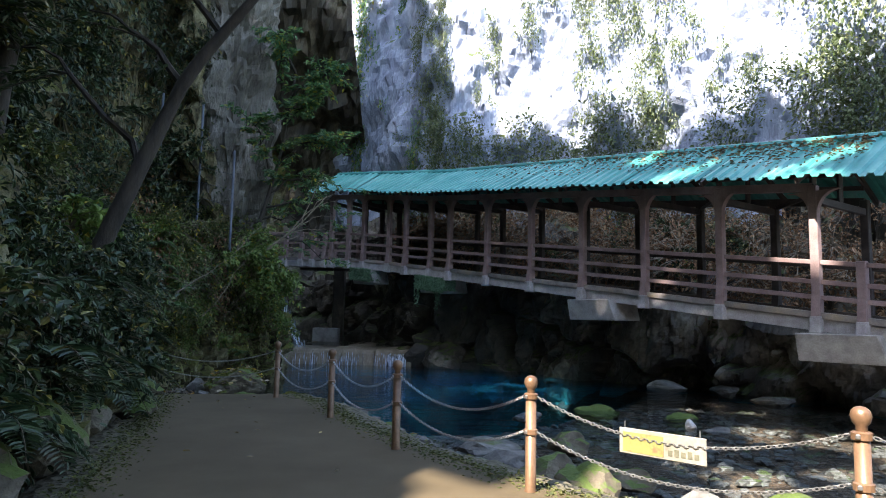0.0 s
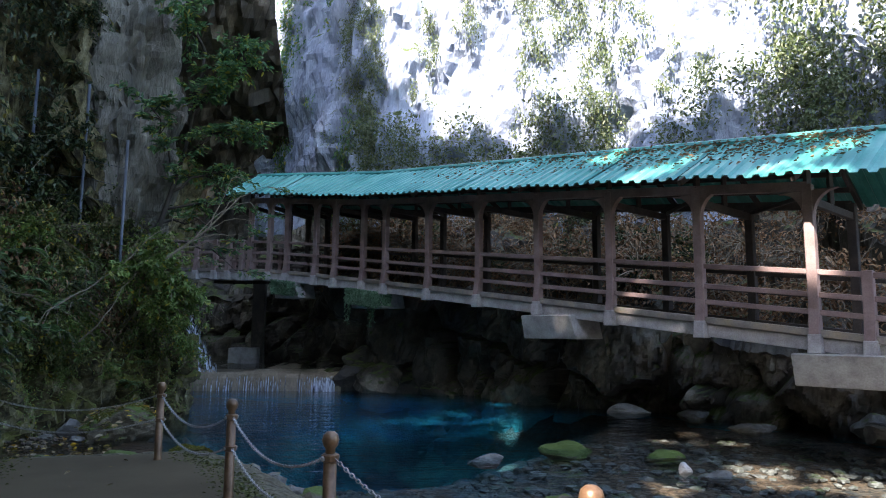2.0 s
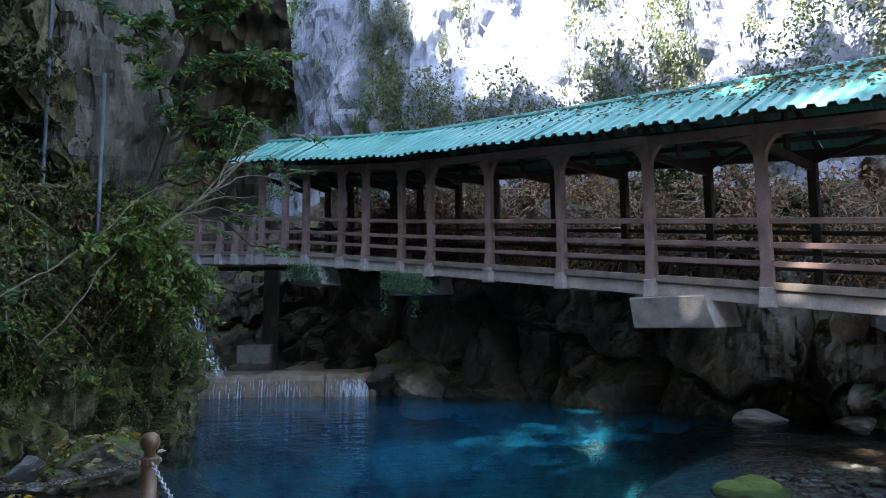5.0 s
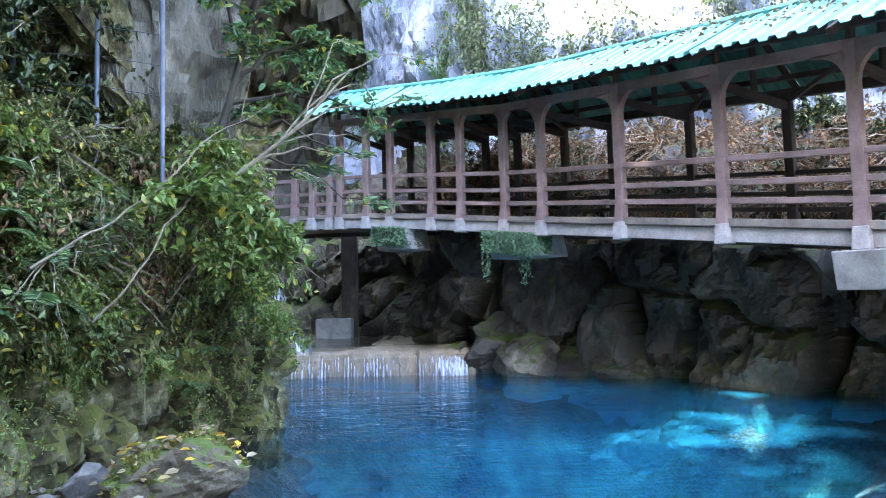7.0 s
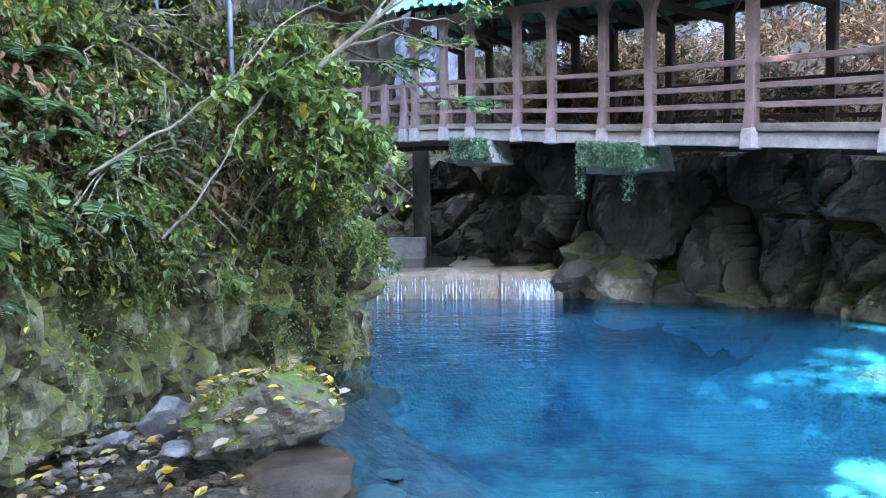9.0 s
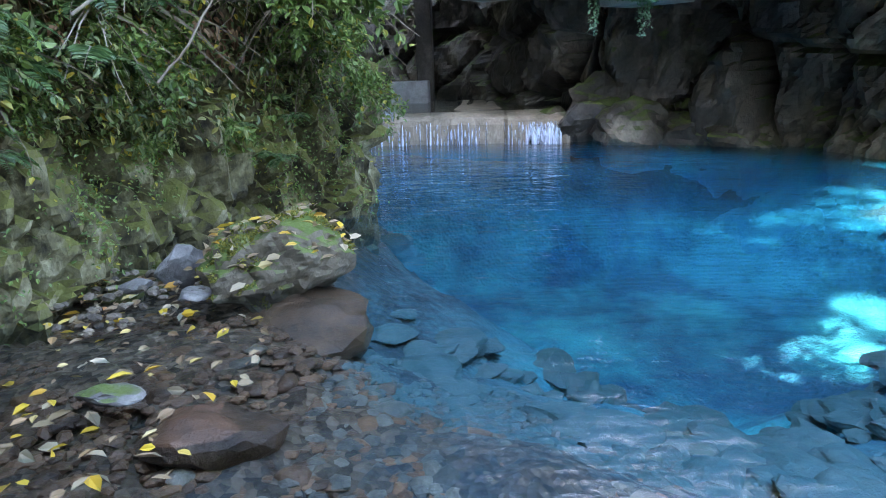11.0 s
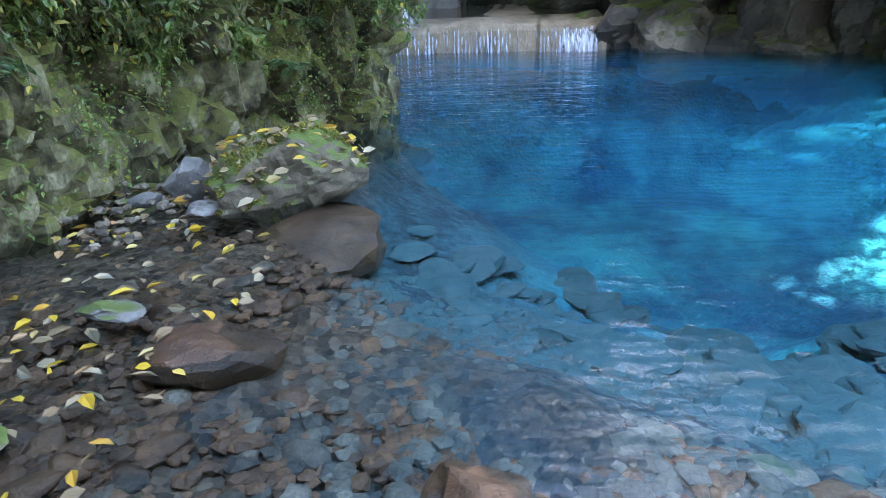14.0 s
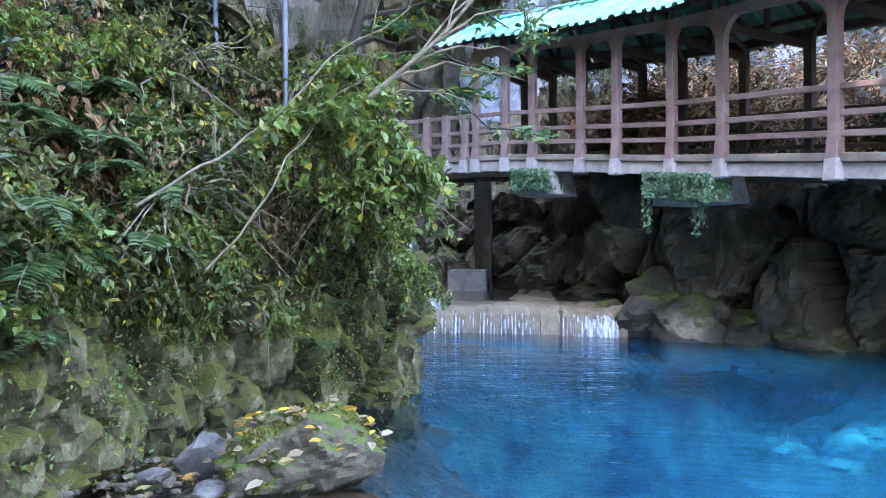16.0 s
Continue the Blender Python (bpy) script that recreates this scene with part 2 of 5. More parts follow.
def pond_bed_material():
    m, t, p, g = shader("pond_bed")
    s = t.nodes.new("ShaderNodeSeparateXYZ")
    t.links.new(g.outputs["Position"], s.inputs[0])
    big = noise_node(t, g.outputs["Position"], 0.7, 6)
    fine = noise_node(t, g.outputs["Position"], 9, 6)
    v = t.nodes.new("ShaderNodeTexVoronoi")
    v.inputs["Scale"].default_value = 15
    t.links.new(g.outputs["Position"], v.inputs["Vector"])
    gravel = ramp(t, v.outputs["Color"], ((0.2, (0.03, 0.017, 0.008)), (0.5, (0.08, 0.048, 0.025)), (0.8, (0.145, 0.098, 0.06))))
    soil = ramp(t, fine, ((0.3, (0.06, 0.05, 0.03)), (0.7, (0.15, 0.13, 0.08))))
    z = maths(t, "ADD", s.outputs[2], maths(t, "MULTIPLY", maths(t, "SUBTRACT", big, 0.5), 0.9))
    col = mix(t, span(t, s.outputs[2], -0.6, -0.75), soil, gravel)
    # teal and blue stand for the water's haze, painted on the bed by depth
    teal = mix(t, span(t, maths(t, "ADD", maths(t, "MULTIPLY", big, 0.6), maths(t, "MULTIPLY", fine, 0.4)), 0.4, 0.62), (0.008, 0.04, 0.055), (0.035, 0.14, 0.165))
    col = mix(t, span(t, z, -0.82, -1.25), col, teal)
    blue = mix(t, span(t, noise_node(t, g.outputs["Position"], 0.5, 7), 0.36, 0.64), (0.0, 0.10, 0.175), (0.008, 0.34, 0.39))
    col = mix(t, span(t, z, -1.55, -2.45), col, blue)
    t.links.new(col, p.inputs["Base Color"])
    p.inputs["Roughness"].default_value = 0.9
    bump(t, p, maths(t, "ADD", v.outputs["Distance"], fine), 0.05)
    return m


def water_material():
    m, t, p, g = shader("clear_water")
    clear = t.nodes.new("ShaderNodeBsdfTransparent")
    clear.inputs[0].default_value = (0.86, 0.95, 0.98, 1)
    gl = t.nodes.new("ShaderNodeBsdfGlossy")
    gl.inputs["Roughness"].default_value = 0.02
    gl.inputs["Color"].default_value = (0.8, 0.8, 0.8, 1)
    fr = t.nodes.new("ShaderNodeFresnel")
    fr.inputs[0].default_value = 1.33
    b = t.nodes.new("ShaderNodeBump")
    b.inputs["Distance"].default_value, b.inputs["Strength"].default_value = 0.032, 1.0
    swell = noise_node(t, g.outputs["Position"], 1.6, 2, (0.7, 1.6, 1), 0.4)
    ripple = noise_node(t, g.outputs["Position"], 6.5, 2, (0.55, 1.9, 1), 0.45)
    t.links.new(maths(t, "ADD", swell, maths(t, "MULTIPLY", ripple, 0.45)), b.inputs["Height"])
    t.links.new(b.outputs[0], gl.inputs["Normal"])
    t.links.new(b.outputs[0], fr.inputs["Normal"])
    ms = t.nodes.new("ShaderNodeMixShader")
    t.links.new(fr.outputs[0], ms.inputs[0])
    depth = t.nodes.new("ShaderNodeAttribute")
    depth.attribute_name = "depth"
    cloud = span(t, noise_node(t, g.outputs["Position"], 0.42, 5), 0.34, 0.66)
    body = t.nodes.new("ShaderNodeBsdfDiffuse")  # diffuse blue put on the surface for light scattered in deep water
    t.links.new(mix(t, cloud, (0.0, 0.055, 0.14), (0.004, 0.19, 0.31)), body.inputs["Color"])
    deep = t.nodes.new("ShaderNodeMixShader")
    t.links.new(maths(t, "MULTIPLY", depth.outputs["Fac"], 0.36), deep.inputs[0])
    t.links.new(clear.outputs[0], deep.inputs[1])
    t.links.new(body.outputs[0], deep.inputs[2])
    t.links.new(deep.outputs[0], ms.inputs[1])
    t.links.new(gl.outputs[0], ms.inputs[2])
    t.links.new(ms.outputs[0], t.nodes["Material Output"].inputs["Surface"])
    return m


def foam_material():
    m, t, p, g = shader("falling_water")
    n = noise_node(t, g.outputs["Position"], 9, 4, (1, 1, 0.15))
    p.inputs["Base Color"].default_value = (0.62, 0.68, 0.76, 1)
    p.inputs["Roughness"].default_value = 0.25
    clear = t.nodes.new("ShaderNodeBsdfTransparent")
    ms = t.nodes.new("ShaderNodeMixShader")
    t.links.new(span(t, n, 0.35, 0.65), ms.inputs[0])
    t.links.new(clear.outputs[0], ms.inputs[1])
    t.links.new(p.outputs[0], ms.inputs[2])
    t.links.new(ms.outputs[0], t.nodes["Material Output"].inputs["Surface"])
    return m


BED, WATER, FOAM = pond_bed_material(), water_material(), foam_material()


# ---- builders ----
def link(name, verts, faces, material, parent=None, label="", smooth=False):
    me = bpy.data.meshes.new(name)
    me.from_pydata([tuple(v) for v in verts], [], [tuple(f) for f in faces])
    me.materials.append(material)
    if smooth:
        me.polygons.foreach_set("use_smooth", [True] * len(me.polygons))
    ob = new(name, me)
    ob.parent = parent
    if label:
        ob["label"] = label
    return ob


def part(name, bm, material, parent, label="", smooth=False):
    me = bpy.data.meshes.new(name)
    bm.to_mesh(me)
    bm.free()
    me.materials.append(material)
    if smooth:
        me.polygons.foreach_set("use_smooth", [True] * len(me.polygons))
    ob = new(name, me)
    ob.parent = parent
    if label:
        ob["label"] = label
    return ob


def thing(name, label, category, group="", m=None):
    ob = tagged(new(name), label, category, group)
    ob.empty_display_size = 0.1
    if m is not None:
        ob.matrix_world = m
    return ob


def smoothstep(v, a, b):
    v = np.clip((np.asarray(v, float) - a) / (b - a), 0, 1)
    return v * v * (3 - 2 * v)


def fbm(p, octaves=4):
    return noise.fractal(p, 0.9, 2.1, octaves)


def resample(nodes, n):
    nodes = np.array(nodes, float)
    seg = np.r_[0, np.cumsum(np.linalg.norm(np.diff(nodes[:, :2], axis=0), axis=1))]
    s = np.linspace(0, seg[-1], n)
    return np.stack([np.interp(s, seg, nodes[:, k]) for k in range(nodes.shape[1])], 1)


def matched(nodes, n):
    nodes = np.array(nodes, float)
    return np.stack([np.interp(np.linspace(0, len(nodes) - 1, n), range(len(nodes)), nodes[:, k]) for k in range(nodes.shape[1])], 1)


def soften(a, times):
    for _ in range(times):
        a[1:-1] = (a[:-2] + 2 * a[1:-1] + a[2:]) / 4
    return a


def grid_faces(nu, nv):
    i = np.arange((nu - 1) * (nv - 1))
    a = (i // (nv - 1)) * nv + i % (nv - 1)
    return np.stack([a, a + nv, a + nv + 1, a + 1], 1)


def facet(p, seed):
    """Height and crack of broken blocks at p: each cell is a flat face with its own offset and tilt."""
    d, c = noise.voronoi(p)
    k = noise.cell_vector(c[0] * 37.0 + Vector((seed, 0, 0)))
    tilt = (p - c[0]).dot(Vector((k[1] - 0.5, k[2] - 0.5, k[0] - 0.5))) * 1.3
    return (k[0] - 0.5) + tilt - 0.7 * max(0.0, 1 - (d[1] - d[0]) / 0.13)


def rock_sheet(name, rows, material, rough, flute=0.5, chunk=0.5, seed=0.0, turn=1, blocks=None):
    """A rock face through a grid of points (nu x nv x 3), pushed out along its normals: flutes, cracked blocks and fine relief."""
    nu, nv = rows.shape[:2]
    du, dv = np.gradient(rows, axis=0), np.gradient(rows, axis=1)
    nrm = np.cross(du, dv) * turn
    nrm /= np.linalg.norm(nrm, axis=2, keepdims=True) + 1e-9
    out = rows.copy()
    for i in range(nu):
        for j in range(nv):
            x, y, z = rows[i, j]
            f = fbm(Vector((x * 0.9 + seed, y * 0.9, z * 0.22)), 3) * flute
            b = fbm(Vector((x * 0.45, y * 0.45 + seed, z * 0.4)), 3) * 0.9
            d = noise.voronoi(Vector((x * 1.3 + f, y * 1.3, z * 0.8 + seed)))[0]
            c = (min(d[1] - d[0], 0.35) - 0.2) * 1.6 * chunk
            h = fbm(Vector((x * 4, y * 4, z * 2.2)), 3) * 0.16
            e = noise.voronoi(Vector((x * 3.4 + h, y * 3.4, z * 2.0 + seed)))[0]
            h += (min(e[1] - e[0], 0.3) - 0.15) * 0.55 * chunk
            k = 0.0
            if blocks:
                wide, tall, deep = blocks
                q = Vector((x / wide + f * 0.25, y / wide + h * 0.4, z / tall + b * 0.4))
                k = (facet(q, seed) + 0.4 * facet(q * 2.3, seed + 5) * min(1.0, 0.6 / wide)) * deep
            out[i, j] += nrm[i, j] * ((f * 0.6 + b + c + h) * rough + k)
    ob = link(name, out.reshape(-1, 3), grid_faces(nu, nv)[:, ::turn], material)
    return ob, out, nrm


def box_bm(bm, a, b, bevel=0.0):
    """A box from corner a to corner b."""
    a, b = Vector(a), Vector(b)
    r = bmesh.ops.create_cube(bm, size=1, matrix=Matrix.Translation((a + b) / 2) @ Matrix.Diagonal((*(b - a), 1)))
    if bevel:
        es = {e for v in r["verts"] for e in v.link_edges}
        bmesh.ops.bevel(bm, geom=list(es), offset=bevel, segments=1, affect="EDGES")


def beam(name, a, b, wide, high, material, parent, label="", bevel=0.008):
    """A squared beam between two points, standing upright."""
    a, b = Vector(a), Vector(b)
    bm = bmesh.new()
    box_bm(bm, (0, -wide / 2, -high / 2), ((b - a).length, wide / 2, high / 2), bevel)
    x = (b - a).normalized()
    y = Vector((0, 0, 1)).cross(x).normalized() if abs(x.z) < 0.98 else Vector((0, 1, 0))
    z = x.cross(y)
    bmesh.ops.transform(bm, matrix=Matrix.Translation(a) @ Matrix((x, y, z)).transposed().to_4x4(), verts=bm.verts)
    return part(name, bm, material, parent, label)


def tube(points, radii, sides=6):
    """Vertices and faces of a tapering tube through points."""
    pts = [Vector(p) for p in points]
    vs, fs = [], []
    for i, p in enumerate(pts):
        d = (pts[min(i + 1, len(pts) - 1)] - pts[max(i - 1, 0)]).normalized()
        a = d.orthogonal().normalized() if abs(d.z) > 0.9 else Vector((0, 0, 1)).cross(d).normalized()
        b = d.cross(a)
        for k in range(sides):
            w = 2 * math.pi * k / sides
            vs.append(p + (a * math.cos(w) + b * math.sin(w)) * radii[i])
    for i in range(len(pts) - 1):
        for k in range(sides):
            fs.append((i * sides + k, i * sides + (k + 1) % sides, (i + 1) * sides + (k + 1) % sides, (i + 1) * sides + k))
    fs.append(tuple(range((len(pts) - 1) * sides, len(pts) * sides)))
    return vs, fs


def join(pieces):
    vs, fs = [], []
    for v, f in pieces:
        n = len(vs)
        vs.extend(v)
        fs.extend(tuple(i + n for i in q) for q in f)
    return vs, fs


def leaf_cloud(name, spots, ways, sizes, material, parent=None, wide=0.42, fold=0.25, rng=None, lie=None):
    """Many single leaves: each is two folded blades from its stalk to its tip. spots, ways: where they sit and how they point."""
    rng = rng or np.random.default_rng(1)
    spots, ways = np.asarray(spots, float), np.asarray(ways, float)
    n = len(spots)
    ways = ways / (np.linalg.norm(ways, axis=1, keepdims=True) + 1e-9)
    up = rng.normal(0, 0.45, (n, 3)) + (np.array((0, 0, 1.0)) if lie is None else np.asarray(lie))
    side = np.cross(ways, up)
    side /= np.linalg.norm(side, axis=1, keepdims=True) + 1e-9
    up = np.cross(side, ways)
    s = np.asarray(sizes, float).reshape(-1, 1)
    w = s * wide / 2
    tip = spots + ways * s - up * s * 0.12
    a, b = spots + ways * s * 0.3, spots + ways * s * 0.68
    lift = up * w * fold
    v = np.stack([spots, a - side * w + lift, b - side * w * 0.85 + lift, tip, b + side * w * 0.85 + lift, a + side * w + lift], 1).reshape(-1, 3)
    k = np.arange(n)[:, None] * 6
    f = np.concatenate([k + np.array((0, 1, 2, 3)), k + np.array((0, 3, 4, 5))])
    return link(name, v, f, material, parent)


def shrub(name, label, seed, radius, twigs, per, size, material, droop=0.5, wide=0.58, spread=(1, 1, 0.8), lift=0.4):
    """A shrub of thin bent twigs set with leaves."""
    rng = np.random.default_rng(seed)
    root = thing(name, label, "shrub", "shrubs on the bank")
    tubes, spots, ways = [], [], []
    for _ in range(twigs):
        d = rng.normal(0, 1, 3) * spread + np.array((0, 0, lift))
        d /= np.linalg.norm(d)
        ln = radius * rng.uniform(0.5, 1.15)
        pts = []
        for k in range(6):
            q = k / 5
            p = d * ln * q + np.array((0, 0, -droop * ln * q * q)) + rng.normal(0, 0.03 * radius, 3) * q
            pts.append(p)
        tubes.append(tube(pts, [0.009 * radius * (1.3 - q / 5) + 0.002 for q in range(6)], 3))
        pts = np.array(pts)
        for q in rng.uniform(0.25, 1.0, per):
            k = min(int(q * 5), 4)
            p = pts[k] + (pts[k + 1] - pts[k]) * (q * 5 - k)
            spots.append(p + rng.normal(0, 0.03, 3) * radius)
            ways.append((pts[k + 1] - pts[k]) / ln * 1.6 + rng.normal(0, 0.75, 3) + np.array((0, 0, -0.1)))
    link("twigwork", *join(tubes), TWIG, root)
    leaf_cloud("leaves", spots, ways, rng.uniform(0.65, 1.25, len(spots)) * size, material, root, wide, 0.3, rng)
    return root


def fern(seed, radius, fronds=9, material=LEAF_BLUE):
    rng = np.random.default_rng(seed)
    root = thing("fern", "dark green fern with arching feathery fronds on the bank", "fern", "ferns on the bank")
    tubes, spots, ways, sizes = [], [], [], []
    for k in range(fronds):
        a = 2 * math.pi * k / fronds + rng.uniform(-0.3, 0.3)
        d = np.array((math.cos(a), math.sin(a), 0))
        ln = radius * rng.uniform(0.8, 1.2)
        pts = [d * ln * q + np.array((0, 0, ln * (0.75 * q - 1.0 * q * q))) for q in np.linspace(0, 1, 8)]
        tubes.append(tube(pts, [0.006 * (1.2 - q / 8) for q in range(8)], 3))
        pts = np.array(pts)
        side = np.array((-d[1], d[0], 0))
        for q in np.linspace(0.12, 0.99, 22):
            i = min(int(q * 7), 6)
            p = pts[i] + (pts[i + 1] - pts[i]) * (q * 7 - i)
            for e in (-1, 1):
                spots.append(p)
                ways.append(side * e + d * 0.35 + np.array((0, 0, -0.2)))
                sizes.append(ln * 0.26 * math.sin(math.pi * (0.12 + 0.85 * q)) + 0.02)
    link("twigwork", *join(tubes), TWIG, root)
    leaf_cloud("fronds", spots, ways, sizes, material, root, 0.28, 0.1, rng)
    return root


def stone_mesh(name, seed, material, level=3, flat=0.75, cuts=9):
    """A broken stone: a ball cut flat on random sides, then roughened."""
    rng = np.random.default_rng(seed)
    bm = bmesh.new()
    bmesh.ops.create_icosphere(bm, subdivisions=level, radius=1)
    planes = [(Vector(rng.normal(0, 1, 3)).normalized(), rng.uniform(0.5, 0.85)) for _ in range(cuts)]
    for v in bm.verts:
        for n, d in planes:
            e = v.co.dot(n) - d
            if e > 0:
                v.co -= n * e * 0.92
        v.co += v.co.normalized() * (fbm(v.co * 1.6 + Vector((seed, 0, 0)), 3) * 0.16 + fbm(v.co * 5 + Vector((0, seed, 0)), 2) * 0.055)
        if level > 3:
            c = noise.voronoi(v.co * 3.2)[0]
            v.co += v.co.normalized() * (fbm(v.co * 12, 3) * 0.02 + min(c[1] - c[0], 0.25) * 0.12)
        v.co.z *= flat
    me = bpy.data.meshes.new(name)
    bm.to_mesh(me)
    bm.free()
    me.materials.append(material)
    if level < 3:
        me.polygons.foreach_set("use_smooth", [True] * len(me.polygons))
    return me


# ---- ground, pond and path ----
WATER_Z = -0.65
PATH_LEFT = [(-2.2, -7), (-2.3, 0), (-2.5, 4.6), (-3.2, 7), (-4.1, 10.0), (-4.3, 10.6)]
PATH_RIGHT = [(-2.4, 10.85), (-1.75, 9.9), (-1.15, 8.4), (-0.1, 6.5), (0.85, 5.2), (2.5, 3.8), (4.4, 1.5), (6, -7)]
EDGE = np.array(PATH_LEFT + PATH_RIGHT, float)


def to_polygon(x, y, poly):
    """Distance to a polygon's outline, negative inside."""
    d = np.full(x.shape, 1e9)
    inside = np.zeros(x.shape, bool)
    for (ax, ay), (bx, by) in zip(poly, np.roll(poly, -1, 0)):
        ex, ey = bx - ax, by - ay
        t = np.clip(((x - ax) * ex + (y - ay) * ey) / (ex * ex + ey * ey), 0, 1)
        d = np.minimum(d, np.hypot(x - ax - t * ex, y - ay - t * ey))
        with np.errstate(divide="ignore", invalid="ignore"):
            inside ^= ((ay > y) != (by > y)) & (x < (bx - ax) * (y - ay) / (by - ay) + ax)
    return np.where(inside, -d, d)


DEEP = np.array([(-4.7, 16.2), (-4.3, 17.5), (-4.6, 19.5), (-6.2, 22.0), (-6, 24.5), (-1.4, 24.8), (0.6, 25.6), (1.6, 26), (4, 23), (5.6, 19.6), (4.2, 16.6), (2.2, 14.8), (0.2, 13.6), (-1.4, 13.7), (-2.6, 14.5), (-3.6, 15.0)])


def ground_z(x, y):
    d = to_polygon(x, y, EDGE)
    pool = smoothstep(x, -5.2, -3.0) * smoothstep(x, 4.0, 1.0) * smoothstep(y, 10.8, 12.6)
    z = np.where(d < 0, -0.06, -0.03 - (0.74 + 0.22 * pool) * smoothstep(d, 0.25, 1.5))
    z = z - 0.08 * smoothstep(d, 1.5, 6)
    deep = -to_polygon(x, y, DEEP)
    z = z - 0.35 * smoothstep(deep, -0.8, 0.3) - 2.0 * smoothstep(deep / (1.3 + 4.2 * smoothstep(x, -5.0, -3.4) * smoothstep(y, 21.5, 16.5)), -0.05, 1.0)
    right = smoothstep(x, 10.5, 14)
    return z * (1 - right) + right * 0.2


def ground():
    xs = np.r_[np.arange(-14, -7, 0.5), np.arange(-7, 7, 0.13), np.arange(7, 26, 0.5)]
    ys = np.r_[np.arange(-16, 3, 0.5), np.arange(3, 20, 0.13), np.arange(20, 40, 0.4)]
    gx, gy = np.meshgrid(xs, ys, indexing="ij")
    gz = ground_z(gx, gy)
    out = np.stack([gx, gy, gz], 2)
    off = to_polygon(gx, gy, EDGE)
    for i in range(len(xs)):
        for j in range(len(ys)):
            if off[i, j] > 0.0:
                p = Vector((xs[i], ys[j], 0))
                out[i, j, 2] += (fbm(p * 0.9, 3) * 0.09 + fbm(p * 3.5, 2) * 0.045) * min(1, off[i, j] * 2)
    ob = link("ground", out.reshape(-1, 3), grid_faces(len(xs), len(ys)), BED, smooth=True)
    tagged(ob, "gravel stream bed falling into a deep blue pool", "ground", kind="structure")


ground()


def slab(name, outline, z0, z1, material):
    n = len(outline)
    vs = [(x, y, z0) for x, y in outline] + [(x, y, z1) for x, y in outline]
    fs = [tuple(range(n - 1, -1, -1)), tuple(range(n, 2 * n))] + [(i, (i + 1) % n, n + (i + 1) % n, n + i) for i in range(n)]
    return link(name, vs, fs, material)


tagged(slab("pavement", [tuple(p) for p in EDGE[::-1]][::-1], -0.25, 0.0, CONCRETE), "worn brown-grey concrete footpath beside the pool", "path", kind="structure")
gx, gy = np.meshgrid(np.linspace(-14, 14, 90), np.linspace(-10, 26.2, 120), indexing="ij")
w = link("water", np.stack([gx, gy, np.full(gx.shape, WATER_Z)], 2).reshape(-1, 3), grid_faces(90, 120), WATER)
# raised along the far side too, so the blue veils the dark wall
depth = np.maximum(smoothstep(-ground_z(gx, gy), 1.3, 2.6), smoothstep(gy, 17.5, 20.5) * smoothstep(gx, 7.5, 4.5))
w.data.attributes.new("depth", "FLOAT", "POINT").data.foreach_set("value", depth.reshape(-1).astype(np.float32))
tagged(w, "clear blue spring water with small ripples", "water", kind="structure")
w.visible_shadow = False

# ---- rock faces ----
BEND = [(-2.9, -8), (-2.7, 0), (-2.9, 4), (-3.6, 6.5), (-4.5, 9), (-5.1, 11.2), (-6.3, 13.0), (-7.2, 14.7), (-6.6, 16.6), (-5.9, 17.9), (-5.0, 18.9), (-4.5, 19.6), (-4.8, 20.4), (-6.2, 22), (-7.5, 24.5), (-8.6, 27), (-9, 33), (-7, 39)]
whole = soften(resample(BEND, 900), 8)
keep = sorted(set(range(0, 900, 6)) | {i for i in range(900) if 10.5 < whole[i, 1] < 21 and whole[i, 0] > -8.5} | {899})
foot = whole[keep]
NU, NV = len(foot), 96
du = np.gradient(foot, axis=0)
back = np.stack([-du[:, 1], du[:, 0]], 1)
back /= np.linalg.norm(back, axis=1, keepdims=True)
heights = np.r_[np.linspace(-1.6, 1.6, 46), np.linspace(1.7, 4.5, 24), np.linspace(4.8, 20, 26)]
setback = np.interp(heights, [-1.6, -0.6, 1.2, 2.4, 4.2, 6, 20], [-0.5, 0, 0.25, 0.9, 2.2, 2.9, 3.6])
rows = np.zeros((NU, NV, 3))
for j in range(NV):
    rows[:, j, :2] = foot + back * setback[j]
    rows[:, j, 2] = np.where(heights[j] < 6, heights[j], 6 + (heights[j] - 6) * (0.35 + 0.65 * smoothstep(foot[:, 1], 9, 17)))
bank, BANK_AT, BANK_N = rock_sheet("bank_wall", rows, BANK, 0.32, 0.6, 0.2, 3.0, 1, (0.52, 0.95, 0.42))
if np.mean(BANK_N[:, 20, 0]) < 0:
    BANK_N = -BANK_N
tagged(bank, "steep mossy cracked rock bank under shrubs", "rock face", kind="structure")

PLAN = [  # foot of the lower wall, foot of the cliff behind it, height of the lower wall
    (-9.5, 33.5, -8.5, 42, 3.0), (-5.5, 32, -4.8, 37, 3.1), (-3.4, 30.8, -2.7, 34.2, 3.1), (-1.8, 28.2, -1.1, 31.8, 3.0), (-0.9, 26.2, 0.3, 30.4, 2.9),
    (1.5, 25.4, 2.8, 29.6, 2.65), (3.6, 22.7, 6.2, 27.6, 2.4), (5.4, 20.1, 9, 25.2, 1.95), (7.9, 18.6, 11.8, 22.2, 1.7), (9.2, 17.0, 14, 19.5, 1.4),
    (10.8, 15.6, 17, 15, 1.1), (14, 11, 20, 9, 0.6), (16, 4, 21, 2, 0.5), (15, -8, 20, -10, 0.5)]
plan = soften(matched(PLAN, 260), 4)
fine_plan = np.repeat(plan, 2, axis=0)
fine_plan[1:-1:2] = (plan[:-1] + plan[1:]) / 2
